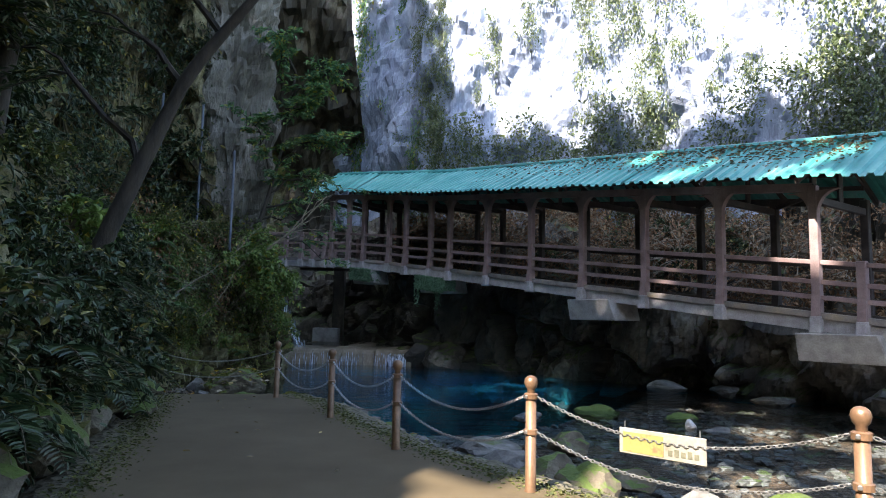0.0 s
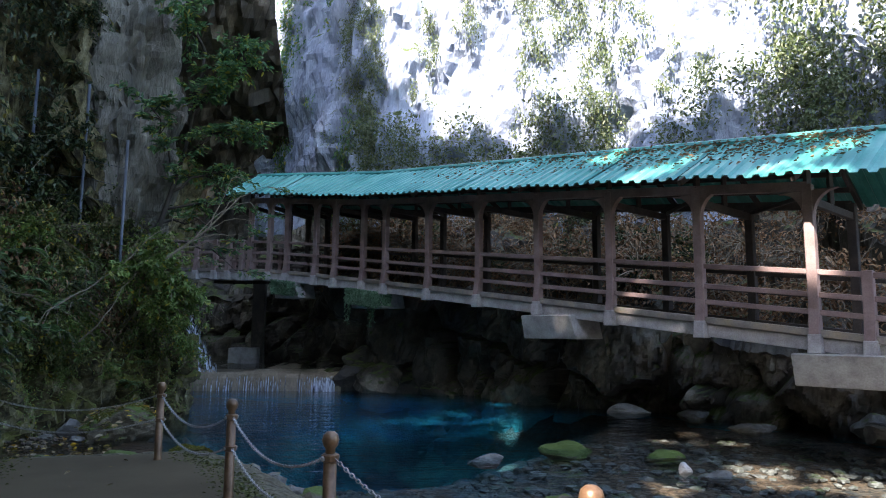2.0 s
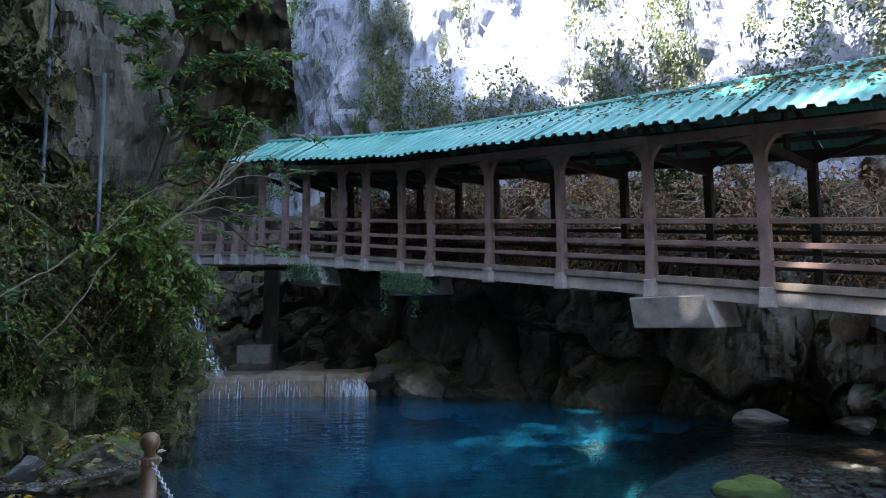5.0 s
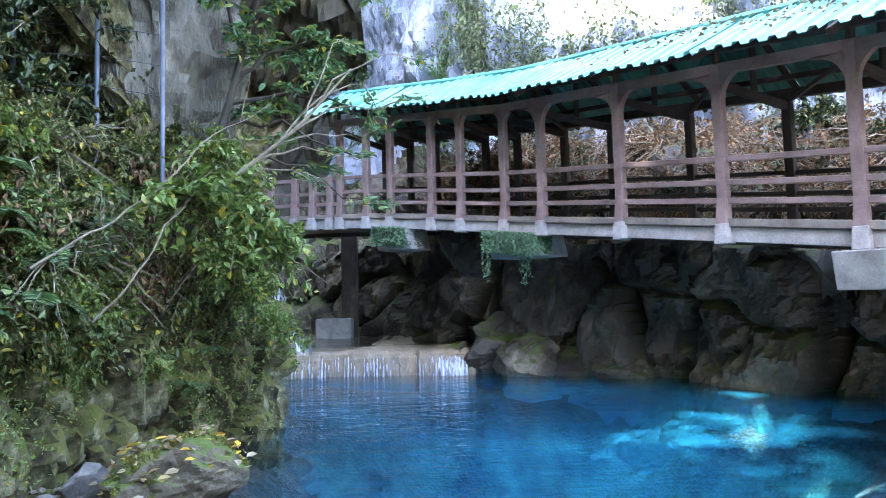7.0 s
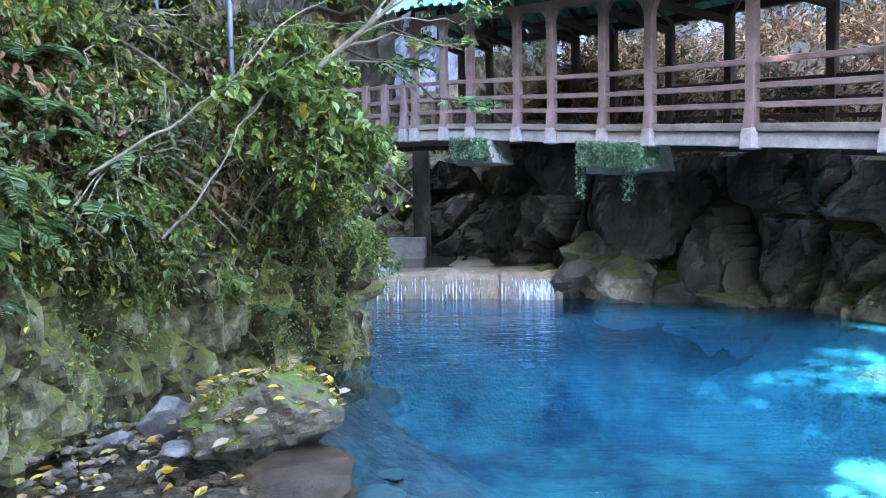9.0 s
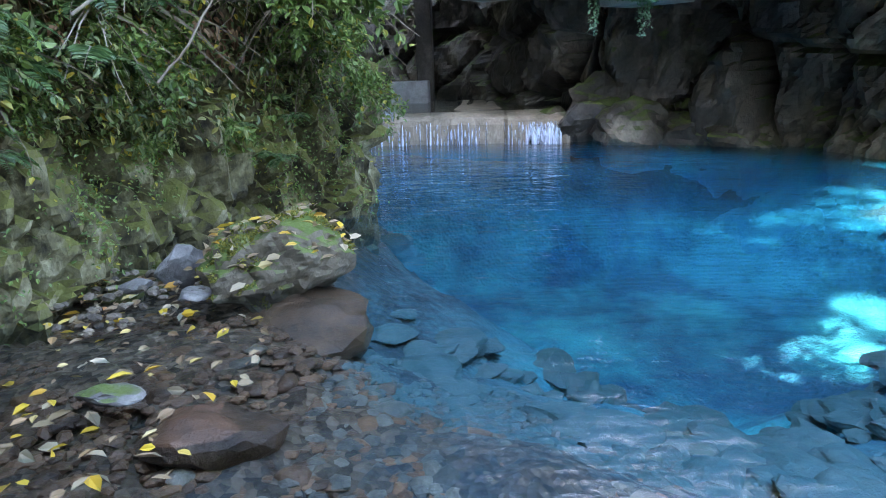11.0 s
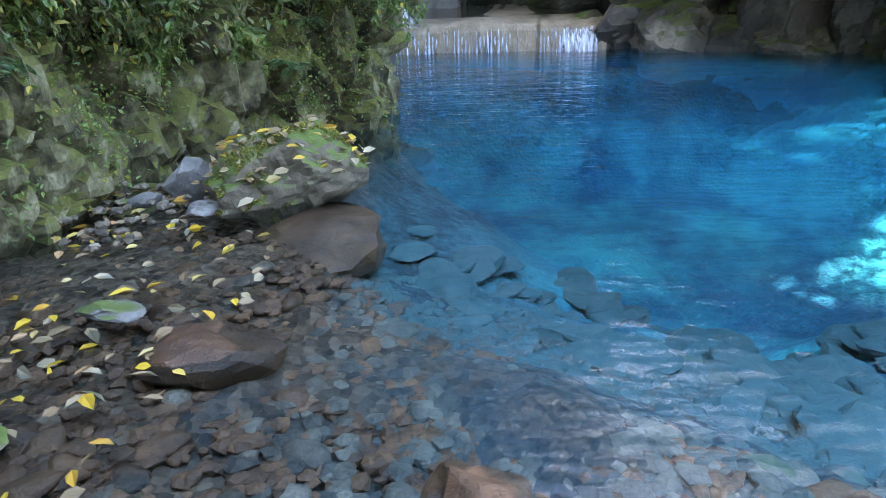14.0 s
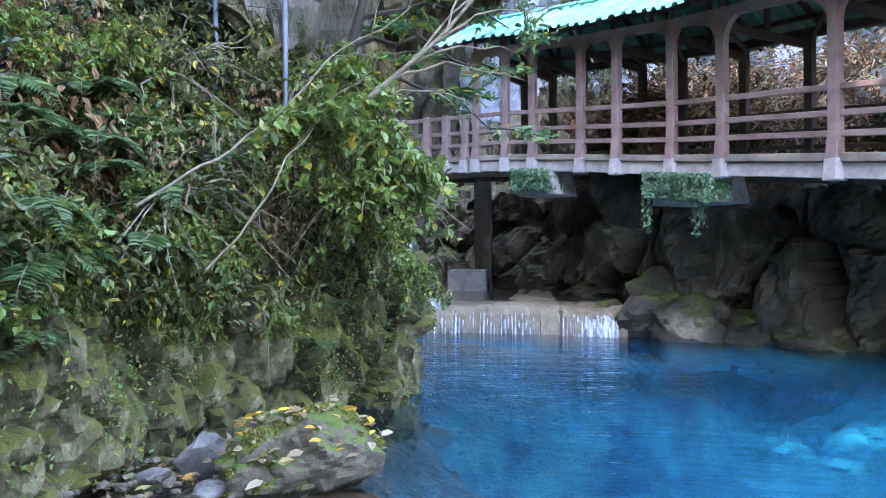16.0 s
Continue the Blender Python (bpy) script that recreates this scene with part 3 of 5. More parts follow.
fine_plan = fine_plan[:-1]
low = np.r_[np.linspace(-3.2, 0, 60), np.linspace(0, 1, 26)[1:]]


def slope(v):
    """Rise of the earth slope from the top of the lower wall (0) to the cliff (1)."""
    return 0.3 * v + 3.3 * v ** 1.5


rows = np.zeros((len(fine_plan), len(low), 3))
for j, v in enumerate(low):
    if v <= 0:
        q = (v + 3.2) / 3.2
        rows[:, j, :2] = fine_plan[:, :2]
        rows[:, j, 2] = -2.8 + (fine_plan[:, 4] + 2.8) * q
    else:
        rows[:, j, :2] = fine_plan[:, :2] * (1 - v) + fine_plan[:, 2:4] * v
        rows[:, j, 2] = fine_plan[:, 4] + slope(v)
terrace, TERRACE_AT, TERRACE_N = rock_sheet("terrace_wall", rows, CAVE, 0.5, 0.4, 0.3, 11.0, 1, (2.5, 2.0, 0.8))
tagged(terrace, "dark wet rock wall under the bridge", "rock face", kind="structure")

hs = np.linspace(0, 23, 90)
rows = np.zeros((260, 90, 3))
for j, h in enumerate(hs):
    rows[:, j, :2] = plan[:, 2:4]
    rows[:, j, 2] = plan[:, 4] + h * np.interp(np.linspace(0, 13, 260), [0, 7, 8, 9, 10, 11, 13], [1, 1, 0.85, 0.6, 0.42, 0.15, 0.1])
lean = np.linspace(0, 1, 90)[None, :] * 1.5
pull = (plan[:, 2:4] - np.array((3, 8)))
pull /= np.linalg.norm(pull, axis=1, keepdims=True)
rows[:, :, :2] += pull[:, None, :] * lean[..., None]
cliff, CLIFF_AT, CLIFF_N = rock_sheet("cliff_wall", rows, ROCK, 0.6, 1.5, 0.25, 23.0, 1, (0.9, 3.2, 0.2))
if np.mean(CLIFF_N[150, :, 1]) > 0:
    CLIFF_N = -CLIFF_N
tagged(cliff, "tall pale limestone cliff streaked with vines", "cliff", kind="structure")

# vault of the cave and the hill behind the walker
prof = resample([(30.6, 27), (30.2, 21), (30.0, 17.6), (30.5, 16.2), (32.5, 14.6), (36.5, 12.2), (42, 9)], 50)
gx = np.linspace(-14, -4.7, 40)
rows = np.zeros((40, 50, 3))
rows[:, :, 0], rows[:, :, 1], rows[:, :, 2] = gx[:, None], prof[None, :, 0], prof[None, :, 1]
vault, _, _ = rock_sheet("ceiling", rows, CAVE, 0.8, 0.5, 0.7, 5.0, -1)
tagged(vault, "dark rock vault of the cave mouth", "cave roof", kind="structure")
# back wall in the dark rock colour, which stands in for the unlit cave
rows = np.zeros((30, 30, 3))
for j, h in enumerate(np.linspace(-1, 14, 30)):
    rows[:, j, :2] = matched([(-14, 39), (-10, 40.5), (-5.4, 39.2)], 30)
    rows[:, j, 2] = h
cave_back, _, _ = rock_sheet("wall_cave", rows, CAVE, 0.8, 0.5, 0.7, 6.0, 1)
tagged(cave_back, "rock at the back of the cave, coloured dark for gloom", "rock face", kind="structure")
hill = matched([(22, -8), (14, -13), (5, -14), (-6, -12), (-9, -6)], 60)
rows = np.zeros((60, 24, 3))
for j, h in enumerate(np.linspace(-1, 16, 24)):
    rows[:, j, :2] = hill * (1 + 0.02 * h)
    rows[:, j, 2] = h
hill_ob, _, _ = rock_sheet("wall_south", rows, BANK, 1.2, 0.4, 0.4, 41.0, -1)
tagged(hill_ob, "wooded earth slope behind the footpath", "slope", kind="structure")

# ---- covered bridge ----
SPAN, ALONG = 2.5, 2.06
COLUMNS = [(7.56, 13.22, 1.115), (6.34, 14.88, 1.358), (5.12, 16.53, 1.60), (3.90, 18.19, 1.843), (2.69, 19.85, 2.085), (1.47, 21.51, 2.328), (0.25, 23.17, 2.57), (-0.45, 24.10, 2.71),
           (-1.42, 24.90, 2.85), (-2.12, 25.60, 2.98), (-3.20, 26.32, 3.11), (-3.86, 26.66, 3.17), (-4.62, 27.05, 3.21)]
RAMP = [(10.6, 9.1, 0.51), (9.3, 10.86, 0.77), (8.06, 12.55, 1.015)]
FAR_POSTS = [(-4.92, 27.2, 3.22), (-5.45, 27.45, 3.25), (-6.0, 27.75, 3.28), (-6.75, 28.05, 3.3), (-7.6, 28.4, 3.33)]
LINE = np.array(RAMP + COLUMNS + FAR_POSTS)
ARC = np.r_[0, np.cumsum(np.linalg.norm(np.diff(LINE[:, :2], axis=0), axis=1))]
FIRST, LAST = ARC[len(RAMP)], ARC[len(RAMP) + len(COLUMNS) - 1]


def at(s, off=0.0, up=0.0):
    """A point of the bridge: s along the near row of columns, off towards the far row, up from the columns' feet."""
    def raw(v):
        return np.array([np.interp(v, ARC, LINE[:, k]) for k in range(3)])
    p, d = raw(s), raw(min(s + 0.6, ARC[-1])) - raw(max(s - 0.6, 0))
    d = d[:2] / np.linalg.norm(d[:2])
    return Vector((p[0] + d[1] * off, p[1] - d[0] * off, p[2] + up))


def heading(s):
    d = at(min(s + 0.3, ARC[-1])) - at(max(s - 0.3, 0))
    return math.degrees(math.atan2(d.y, d.x))


bridge = thing("covered_bridge", "covered footbridge with brown railings and a green corrugated roof", "bridge", m=pose(*COLUMNS[3]))
INV = bridge.matrix_world.inverted()


def on_bridge(ob):
    ob.parent = bridge
    ob.matrix_parent_inverse = INV
    return ob


def column_mesh(tall):
    bm = bmesh.new()
    box_bm(bm, (-0.085, -0.085, 0.3), (0.085, 0.085, tall), 0.012)
    # brace that widens the column towards the kerb
    vs = [bm.verts.new(p) for p in ((-0.08, 0.07, 0.3), (0.08, 0.07, 0.3), (0.08, 0.16, 0.3), (-0.08, 0.16, 0.3), (-0.08, 0.08, 0.8), (0.08, 0.08, 0.8))]
    for f in ((0, 3, 2, 1), (3, 4, 5, 2), (0, 4, 3), (1, 2, 5)):
        bm.faces.new([vs[i] for i in f])
    bmesh.ops.recalc_face_normals(bm, faces=bm.faces)
    return bm


def haunch_mesh(reach=0.42):
    """The curved bracket under the eaves beam, on both sides of a column."""
    bm = bmesh.new()
    for e in (-1, 1):
        prof = [(0.06, 2.84 - reach - 0.04)] + [(0.085 + reach * (1 - math.cos(a)), 2.88 - (reach + 0.04) * (1 - math.sin(a))) for a in np.linspace(0, math.pi / 2, 8)] + [(0.06, 2.88)]
        lo = [bm.verts.new((e * x, -0.07, z)) for x, z in prof]
        hi = [bm.verts.new((e * x, 0.07, z)) for x, z in prof]
        bm.faces.new(lo)
        bm.faces.new(hi[::-1])
        for i in range(len(prof)):
            k = (i + 1) % len(prof)
            bm.faces.new((lo[i], hi[i], hi[k], lo[k]))
    bmesh.ops.recalc_face_normals(bm, faces=bm.faces)
    return bm


def foot_mesh():
    bm = bmesh.new()
    box_bm(bm, (-0.115, -0.115, 0.0), (0.115, 0.19, 0.34), 0.015)
    for v in bm.verts:
        if v.co.z > 0.2:
            v.co.x *= 0.86
            v.co.y *= 0.86
    return bm


MESHES = {}
for key, bm_, mt in (("column", column_mesh(3.0), TIMBER), ("short", column_mesh(1.5), TIMBER), ("haunch", haunch_mesh(), TIMBER), ("haunch_small", haunch_mesh(0.24), TIMBER), ("foot", foot_mesh(), FOOT), ("dark", column_mesh(3.0), DARKWOOD_AND_SHADE), ("darkhaunch", haunch_mesh(), DARKWOOD_AND_SHADE)):
    me_ = bpy.data.meshes.new(key)
    bm_.to_mesh(me_)
    bm_.free()
    me_.materials.append(mt)
    MESHES[key] = me_


def stand(name, key, s, off, label="", holder=None):
    if holder:  # a piece of that column
        ob = new(name, MESHES[key])
        ob.parent = holder
        if label:
            ob["label"] = label
        return ob
    ob = on_bridge(new(name, MESHES[key]))
    p = at(s, off)
    ob.matrix_basis = pose(p.x, p.y, p.z, 0, 0, heading(s))
    if label:
        ob["label"] = label
    return ob


arcs = list(ARC[len(RAMP):len(RAMP) + len(COLUMNS)])
for i, s in enumerate(arcs):
    col = stand("column", "column", s, 0)
    stand("bracket", "haunch" if i < 7 else "haunch_small", s, 0, holder=col)
    stand("column_foot", "foot", s, 0, "bare concrete foot", col)
    stand("far_column", "dark", s, SPAN, label="far column coloured dark for shade")
for s in list(ARC[:len(RAMP)]) + list(ARC[len(RAMP) + len(COLUMNS):]):
    col = stand("railing_post", "short", s, 0)
    stand("post_foot", "foot", s, 0, "bare concrete foot", col)
    stand("far_railing_post", "short", s, SPAN)


def run(name, s0, s1, off, up, wide, high, material, label=""):
    return on_bridge(beam(name, at(s0, off, up), at(s1, off, up), wide, high, material, None, label))


for a, b in zip(ARC[:-1], ARC[1:]):
    for up in (1.43, 1.03, 0.72):
        run("railing", a + 0.06, b - 0.06, 0.0, up, 0.06, 0.095, TIMBER)
        # far rails and beams have their shade in the colour
        run("far_railing", a + 0.06, b - 0.06, SPAN, up, 0.06, 0.085, DARKWOOD_AND_SHADE)
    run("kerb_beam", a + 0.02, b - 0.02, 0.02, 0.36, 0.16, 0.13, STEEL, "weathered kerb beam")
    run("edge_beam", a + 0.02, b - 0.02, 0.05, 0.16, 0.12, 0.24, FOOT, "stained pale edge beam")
    run("far_edge_beam", a + 0.02, b - 0.02, SPAN, 0.2, 0.2, 0.4, DARKWOOD_AND_SHADE)
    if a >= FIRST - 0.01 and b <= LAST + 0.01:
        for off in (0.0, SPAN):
            run("eaves_beam", a, b, off, 2.96, 0.14, 0.18, TIMBER if off == 0 else DARKWOOD_AND_SHADE)
            run("wall_plate", a, b, off, 3.28, 0.10, 0.10, DARKWOOD_AND_SHADE)
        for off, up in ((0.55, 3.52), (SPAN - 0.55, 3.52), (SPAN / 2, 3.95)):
            run("purlin", a, b, off, up, 0.08, 0.1, DARKWOOD_AND_SHADE)
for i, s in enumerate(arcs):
    on_bridge(beam("tie_beam", at(s, 0.05, 2.72), at(s, SPAN - 0.05, 2.72), 0.10, 0.15, DARKWOOD_AND_SHADE, None))
    on_bridge(beam("king_post", at(s, SPAN / 2, 2.8), at(s, SPAN / 2 + 0.001, 3.9), 0.08, 0.1, DARKWOOD_AND_SHADE, None))
    on_bridge(beam("stub_post", at(s, 0, 3.0), at(s, 0.001, 3.3), 0.1, 0.1, DARKWOOD_AND_SHADE, None))
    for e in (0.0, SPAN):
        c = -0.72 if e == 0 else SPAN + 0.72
        on_bridge(beam("rafter", at(s, c, 3.36 - 0.36), at(s, SPAN / 2, 4.06), 0.08, 0.12, DARKWOOD_AND_SHADE, None))
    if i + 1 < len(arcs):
        on_bridge(beam("wind_brace", at(s + 0.1, 0.1, 2.8), at(arcs[i + 1] - 0.1, SPAN - 0.1, 2.8), 0.06, 0.08, DARKWOOD_AND_SHADE, None))

# deck
ss = np.linspace(0, ARC[-1], 60)
vs = [at(s, o, u) for s in ss for o, u in ((0.06, 0.3), (SPAN - 0.06, 0.3), (SPAN - 0.06, 0.12), (0.06, 0.12))]
fs = [(i * 4 + k, i * 4 + 4 + k, i * 4 + 4 + (k + 1) % 4, i * 4 + (k + 1) % 4) for i in range(59) for k in range(4)]
on_bridge(link("deck", vs, fs, STEEL, None, "grey concrete deck"))


def roof_sheet(s0, s1, near):
    """One bay of ribbed roofing from the eaves to the ridge, 6 mm thick."""
    period, prof = 0.275, ((0.0, 0.0), (0.40, 0.0), (0.52, 0.06), (0.86, 0.06), (0.98, 0.0))
    k = math.floor(s0 / period)
    pts = []
    while k * period < s1:
        for q, h in prof:
            v = (k + q) * period
            if s0 <= v <= s1:
                pts.append((v, h))
        k += 1
    offs = np.linspace(-0.82 if near else SPAN + 0.82, SPAN / 2, 5)
    top = [[at(s, o, 3.05 + 1.12 * (1 - abs(o - SPAN / 2) / (SPAN / 2 + 0.82)) + h + 0.02 * math.sin(s * 3.1 + o)) for o in offs] for s, h in pts]
    n, m_ = len(top), 5
    vs = [v for r in top for v in r] + [v - Vector((0, 0, 0.012)) for r in top for v in r]
    fs = []
    for i in range(n - 1):
        for j in range(m_ - 1):
            a = i * m_ + j
            fs.append((a, a + m_, a + m_ + 1, a + 1))
            a += n * m_
            fs.append((a, a + 1, a + m_ + 1, a + m_))
        a, b = i * m_, n * m_ + i * m_
        fs.append((a, b, b + m_, a + m_))
    return on_bridge(link("roof_sheet", vs, fs, ROOF, None, "green corrugated sheet"))


stops = [FIRST - 1.7] + arcs[1:-1] + [LAST + 0.7]
for a, b in zip(stops[:-1], stops[1:]):
    roof_sheet(a, b + 0.05, True)
    roof_sheet(a, b + 0.05, False)
ridge = [at(s, SPAN / 2, 4.2) for s in np.linspace(stops[0], stops[-1], 24)]
on_bridge(link("ridge_cap", *tube(ridge, [0.09] * 24, 8), ROOF))


def pier(s, length, deep):
    """A concrete block under the columns, with sloping ends."""
    bm = bmesh.new()
    box_bm(bm, (-0.35, -deep, -0.56), (length - 0.35, 0.28, 0.0), 0.02)
    for v in bm.verts:
        if v.co.z < -0.3:
            v.co.x += 0.12 if v.co.x > 0.2 else 0.0
            v.co.y -= 0.12 if v.co.y > 0 else 0.0
    p = at(s)
    bmesh.ops.transform(bm, matrix=pose(p.x, p.y, p.z, 0, 0, heading(s)) @ Matrix.Diagonal((-1, 1, 1, 1)), verts=bm.verts)
    bmesh.ops.recalc_face_normals(bm, faces=bm.faces)
    return on_bridge(part("pier_block", bm, PIER, None, "stained concrete pier block"))


pier(arcs[0], 1.5, 0.9)
pier(arcs[3], 1.45, 0.9)
pier(arcs[7], 1.3, 0.9)
pier(arcs[10], 0.9, 0.9)
for s in (arcs[0], arcs[3], arcs[7]):
    for e in (0.35, 0.6, 0.85):
        a = at(s - e, 0.0, 0.0)
        on_bridge(link("anchor_bolt", *tube([a, a + Vector((0, 0, 0.24))], [0.014, 0.014], 6), FOOT, None, "thin upright bolt"))

# loose leaves on the roof and creeper over the pier blocks
rng = np.random.default_rng(5)
spots, lies = [], []
for _ in range(1600):
    s = FIRST - 0.9 + (rng.beta(1.0, 2.2)) * (arcs[7] - FIRST)
    o = -0.6 + (SPAN / 2 + 0.6) * rng.beta(2.2, 1.0)
    spots.append(at(s, o, 3.14 + 1.12 * (1 - abs(o - SPAN / 2) / (SPAN / 2 + 0.82))))
tagged(leaf_cloud("leaf_litter", spots, rng.normal(0, 1, (1600, 3)) * (1, 1, 0.15), rng.uniform(0.05, 0.13, 1600), LEAF_DRY, None, 0.5, 0.3, rng), "dry brown leaves lying on the green roof", "leaf litter", kind="stuff")


def creeper(s, length, fall, n, seed):
    rng = np.random.default_rng(seed)
    spots, ways = [], []
    for _ in range(n):
        e = rng.uniform(-0.4, length - 0.15)
        spots.append(at(s - e, -0.33 + rng.normal(0, 0.05), rng.uniform(-0.42, 0.08)))
        if _ % 4 == 0:  # round the end of the block
            spots[-1] = at(s - length + 0.3 + rng.normal(0, 0.05), rng.uniform(-0.33, 0.35), rng.uniform(-0.35, 0.02))
        ways.append((rng.normal(0, 0.6), -0.5 + rng.normal(0, 0.5), -0.8))
    for _ in range(9):
        e, ln = rng.choice([-0.3, 0.8, 1.0]) + rng.normal(0, 0.07), fall * rng.uniform(0.4, 1.0)
        for q in np.linspace(0, 1, int(ln * 60)):
            spots.append(at(s - e, -0.32 + rng.normal(0, 0.03), -0.3 - ln * q))
            ways.append((rng.normal(0, 1), rng.normal(0, 1), -0.6))
    root = thing("creeper", "green creeper with small leaves hanging over a pier block", "creeper", "creepers on the piers", Matrix.Translation(at(s)))
    ob = leaf_cloud("leaves", [p - at(s) for p in map(Vector, spots)], ways, rng.uniform(0.04, 0.075, len(spots)), CREEPER, root, 0.75, 0.2, rng)
    return root


creeper(arcs[7], 1.3, 0.9, 7500, 3)
creeper(arcs[10], 0.8, 0.1, 2400, 4)

# ---- weir and cave floor ----
weir = thing("weir", "low mossy travertine weir with thin streams of falling water", "weir", m=pose(-3.5, 26, WATER_Z))
us, vsn = np.linspace(0, 1, 90), np.array([-1.4, -0.2, 0.1, 0.26, 0.42, 0.55, 0.63, 0.67, 0.69, 0.69])
wr = np.zeros((90, 10, 3))
for i, u in enumerate(us):
    x = -8.5 + 7.35 * u
    y = 25.55 + 0.45 * math.sin(u * 3.0) * (1 if u < 0.8 else 0.6)
    for j, v in enumerate(vsn):
        wr[i, j] = (x, y + (0, 0.02, 0.06, 0.1, 0.14, 0.22, 0.4, 1.2, 3.0, 7.5)[j], WATER_Z + v)
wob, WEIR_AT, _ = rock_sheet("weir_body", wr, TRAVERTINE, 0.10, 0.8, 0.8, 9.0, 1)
wob.parent = weir
wob.matrix_parent_inverse = weir.matrix_world.inverted()
rng = np.random.default_rng(12)
for k in range(150):
    u = rng.choice([rng.uniform(0.38, 0.62), rng.uniform(0.62, 0.76), rng.uniform(0.80, 0.97), rng.uniform(0.88, 0.975)])
    i = int(u * 89)
    top = Vector(WEIR_AT[i, 5]) + Vector((0, -0.03, 0.04))
    h = rng.uniform(0.25, 0.5)
    wd = rng.uniform(0.006, 0.02) * (1.7 if u > 0.88 else 1)
    a = Vector((top.x, top.y - 0.12, WATER_Z + h))
    pts = [a, a + Vector((0, -0.06, -0.1)), Vector((a.x, a.y - 0.12, WATER_Z + h * 0.4)), Vector((a.x, a.y - 0.15, WATER_Z - 0.02))]
    vs = [p + Vector((e * wd * (1 + 0.25 * n), f, 0)) for n, p in enumerate(pts) for e, f in ((-1, 0), (0, -0.04), (1, 0))]
    fs = [(n * 3 + e, n * 3 + e + 1, n * 3 + e + 4, n * 3 + e + 3) for n in range(3) for e in (0, 1)]
    st = link("falling_water", vs, fs, FOAM, weir, "thin white stream of water")
    st.matrix_parent_inverse = weir.matrix_world.inverted()
up = link("water.001", [(-9, 26.5, 0.06), (-1, 26.5, 0.06), (-1, 36, 0.06), (-12, 36, 0.06)], [(0, 1, 2, 3)], WATER)
tagged(up, "shallow water running over the weir", "water", kind="structure")
up.visible_shadow = False
bm = bmesh.new()
box_bm(bm, (-5.9, 30.2, -0.2), (-4.75, 30.9, 0.68), 0.03)
box_bm(bm, (-5.9, 30.9, -0.2), (-5.75, 31.6, 0.6), 0.03)
tagged(part("concrete_block", bm, PIER, None), "square concrete block standing in the cave stream", "concrete block")
bm = bmesh.new()
box_bm(bm, (-5.15, 31.0, -0.3), (-4.65, 31.6, 3.4), 0.03)
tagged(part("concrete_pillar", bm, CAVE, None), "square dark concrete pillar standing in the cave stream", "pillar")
# side cascade behind the bank
fall = thing("cascade", "narrow pale cascade sliding down the rock behind the bank", "waterfall", m=pose(-6.2, 24.2, 0))
cas = np.zeros((12, 20, 3))
for i in range(12):
    for j in range(20):
        q = j / 19
        cas[i, j] = (-6.15 + 0.9 * q ** 1.3 + (i / 11 - 0.5) * (0.45 + 0.3 * q) + 0.05 * math.sin(j * 2 + i), 24.6 - 0.5 * q - 0.1 * math.sin(i * 1.3), 2.3 - 2.2 * q)
c = link("falling_water", cas.reshape(-1, 3), grid_faces(12, 20), FOAM, fall, smooth=True)
c.matrix_parent_inverse = fall.matrix_world.inverted()

# rock pillar on the bank
n1, n2 = 72, 90
pr = np.zeros((n1, n2, 3))
for i in range(n1):
    a = 2 * math.pi * i / (n1 - 1)
    for j in range(n2):
        z = 1.2 + 15 * j / (n2 - 1)
        r = 0.95 + 0.05 * (z - 3) + (0.35 if z < 2.5 else 0)
        pr[i, j] = (-6.45 - 0.04 * (z - 4) + math.cos(a) * r * 0.95, 20.1 + math.sin(a) * r, z)
pil, _, _ = rock_sheet("rock_pillar", pr, PILLAR, 0.45, 1.9, 0.12, 2.0, 1, (0.5, 1.4, 0.16))
tagged(pil, "fluted grey limestone pillar rising from the bank", "rock pillar", kind="structure")

# ---- fence ----
FENCE = [(3.9, 1.7), (2.28, 3.62), (0.70, 5.14), (-0.43, 6.63), (-1.40, 8.55), (-2.57, 10.45), (-5.05, 11.2)]


def lathe(prof, sides=14):
    bm = bmesh.new()
    rings = [[bm.verts.new((r * math.cos(2 * math.pi * k / sides), r * math.sin(2 * math.pi * k / sides), z)) for k in range(sides)] for r, z in prof]
    for a, b in zip(rings, rings[1:]):
        for k in range(sides):
            bm.faces.new((a[k], a[(k + 1) % sides], b[(k + 1) % sides], b[k]))
    bm.faces.new(rings[-1])
    return bm


fence = thing("fence_post", "brown bronze bollard with a ball top beside the footpath", "bollard", "fence posts", pose(*FENCE[0], 0))
part("shaft", lathe([(0.05, -0.15), (0.05, 0.0), (0.042, 0.02), (0.041, 0.70)]), POST, fence, smooth=True)
for z in (0.445, 0.712):
    part("collar", lathe([(0.041, z - 0.026), (0.053, z - 0.02), (0.054, z + 0.016), (0.041, z + 0.024)]), POST, fence)
part("ball_top", lathe([(0.03, 0.70), (0.03, 0.765), (0.045, 0.782), (0.054, 0.815), (0.046, 0.847), (0.026, 0.864), (0.002, 0.869)]), POST, fence, "rounded ball top", smooth=True)
for z in (0.445, 0.71):
    bm = bmesh.new()
    box_bm(bm, (-0.066, -0.012, z - 0.014), (0.066, 0.012, z + 0.014), 0.006)
    part("chain_eye", bm, CHAIN, fence, "metal eye that holds the chain")
for x, y in FENCE[1:]:
    copy_thing(fence, pose(x, y, 0, 0, 0, 40))


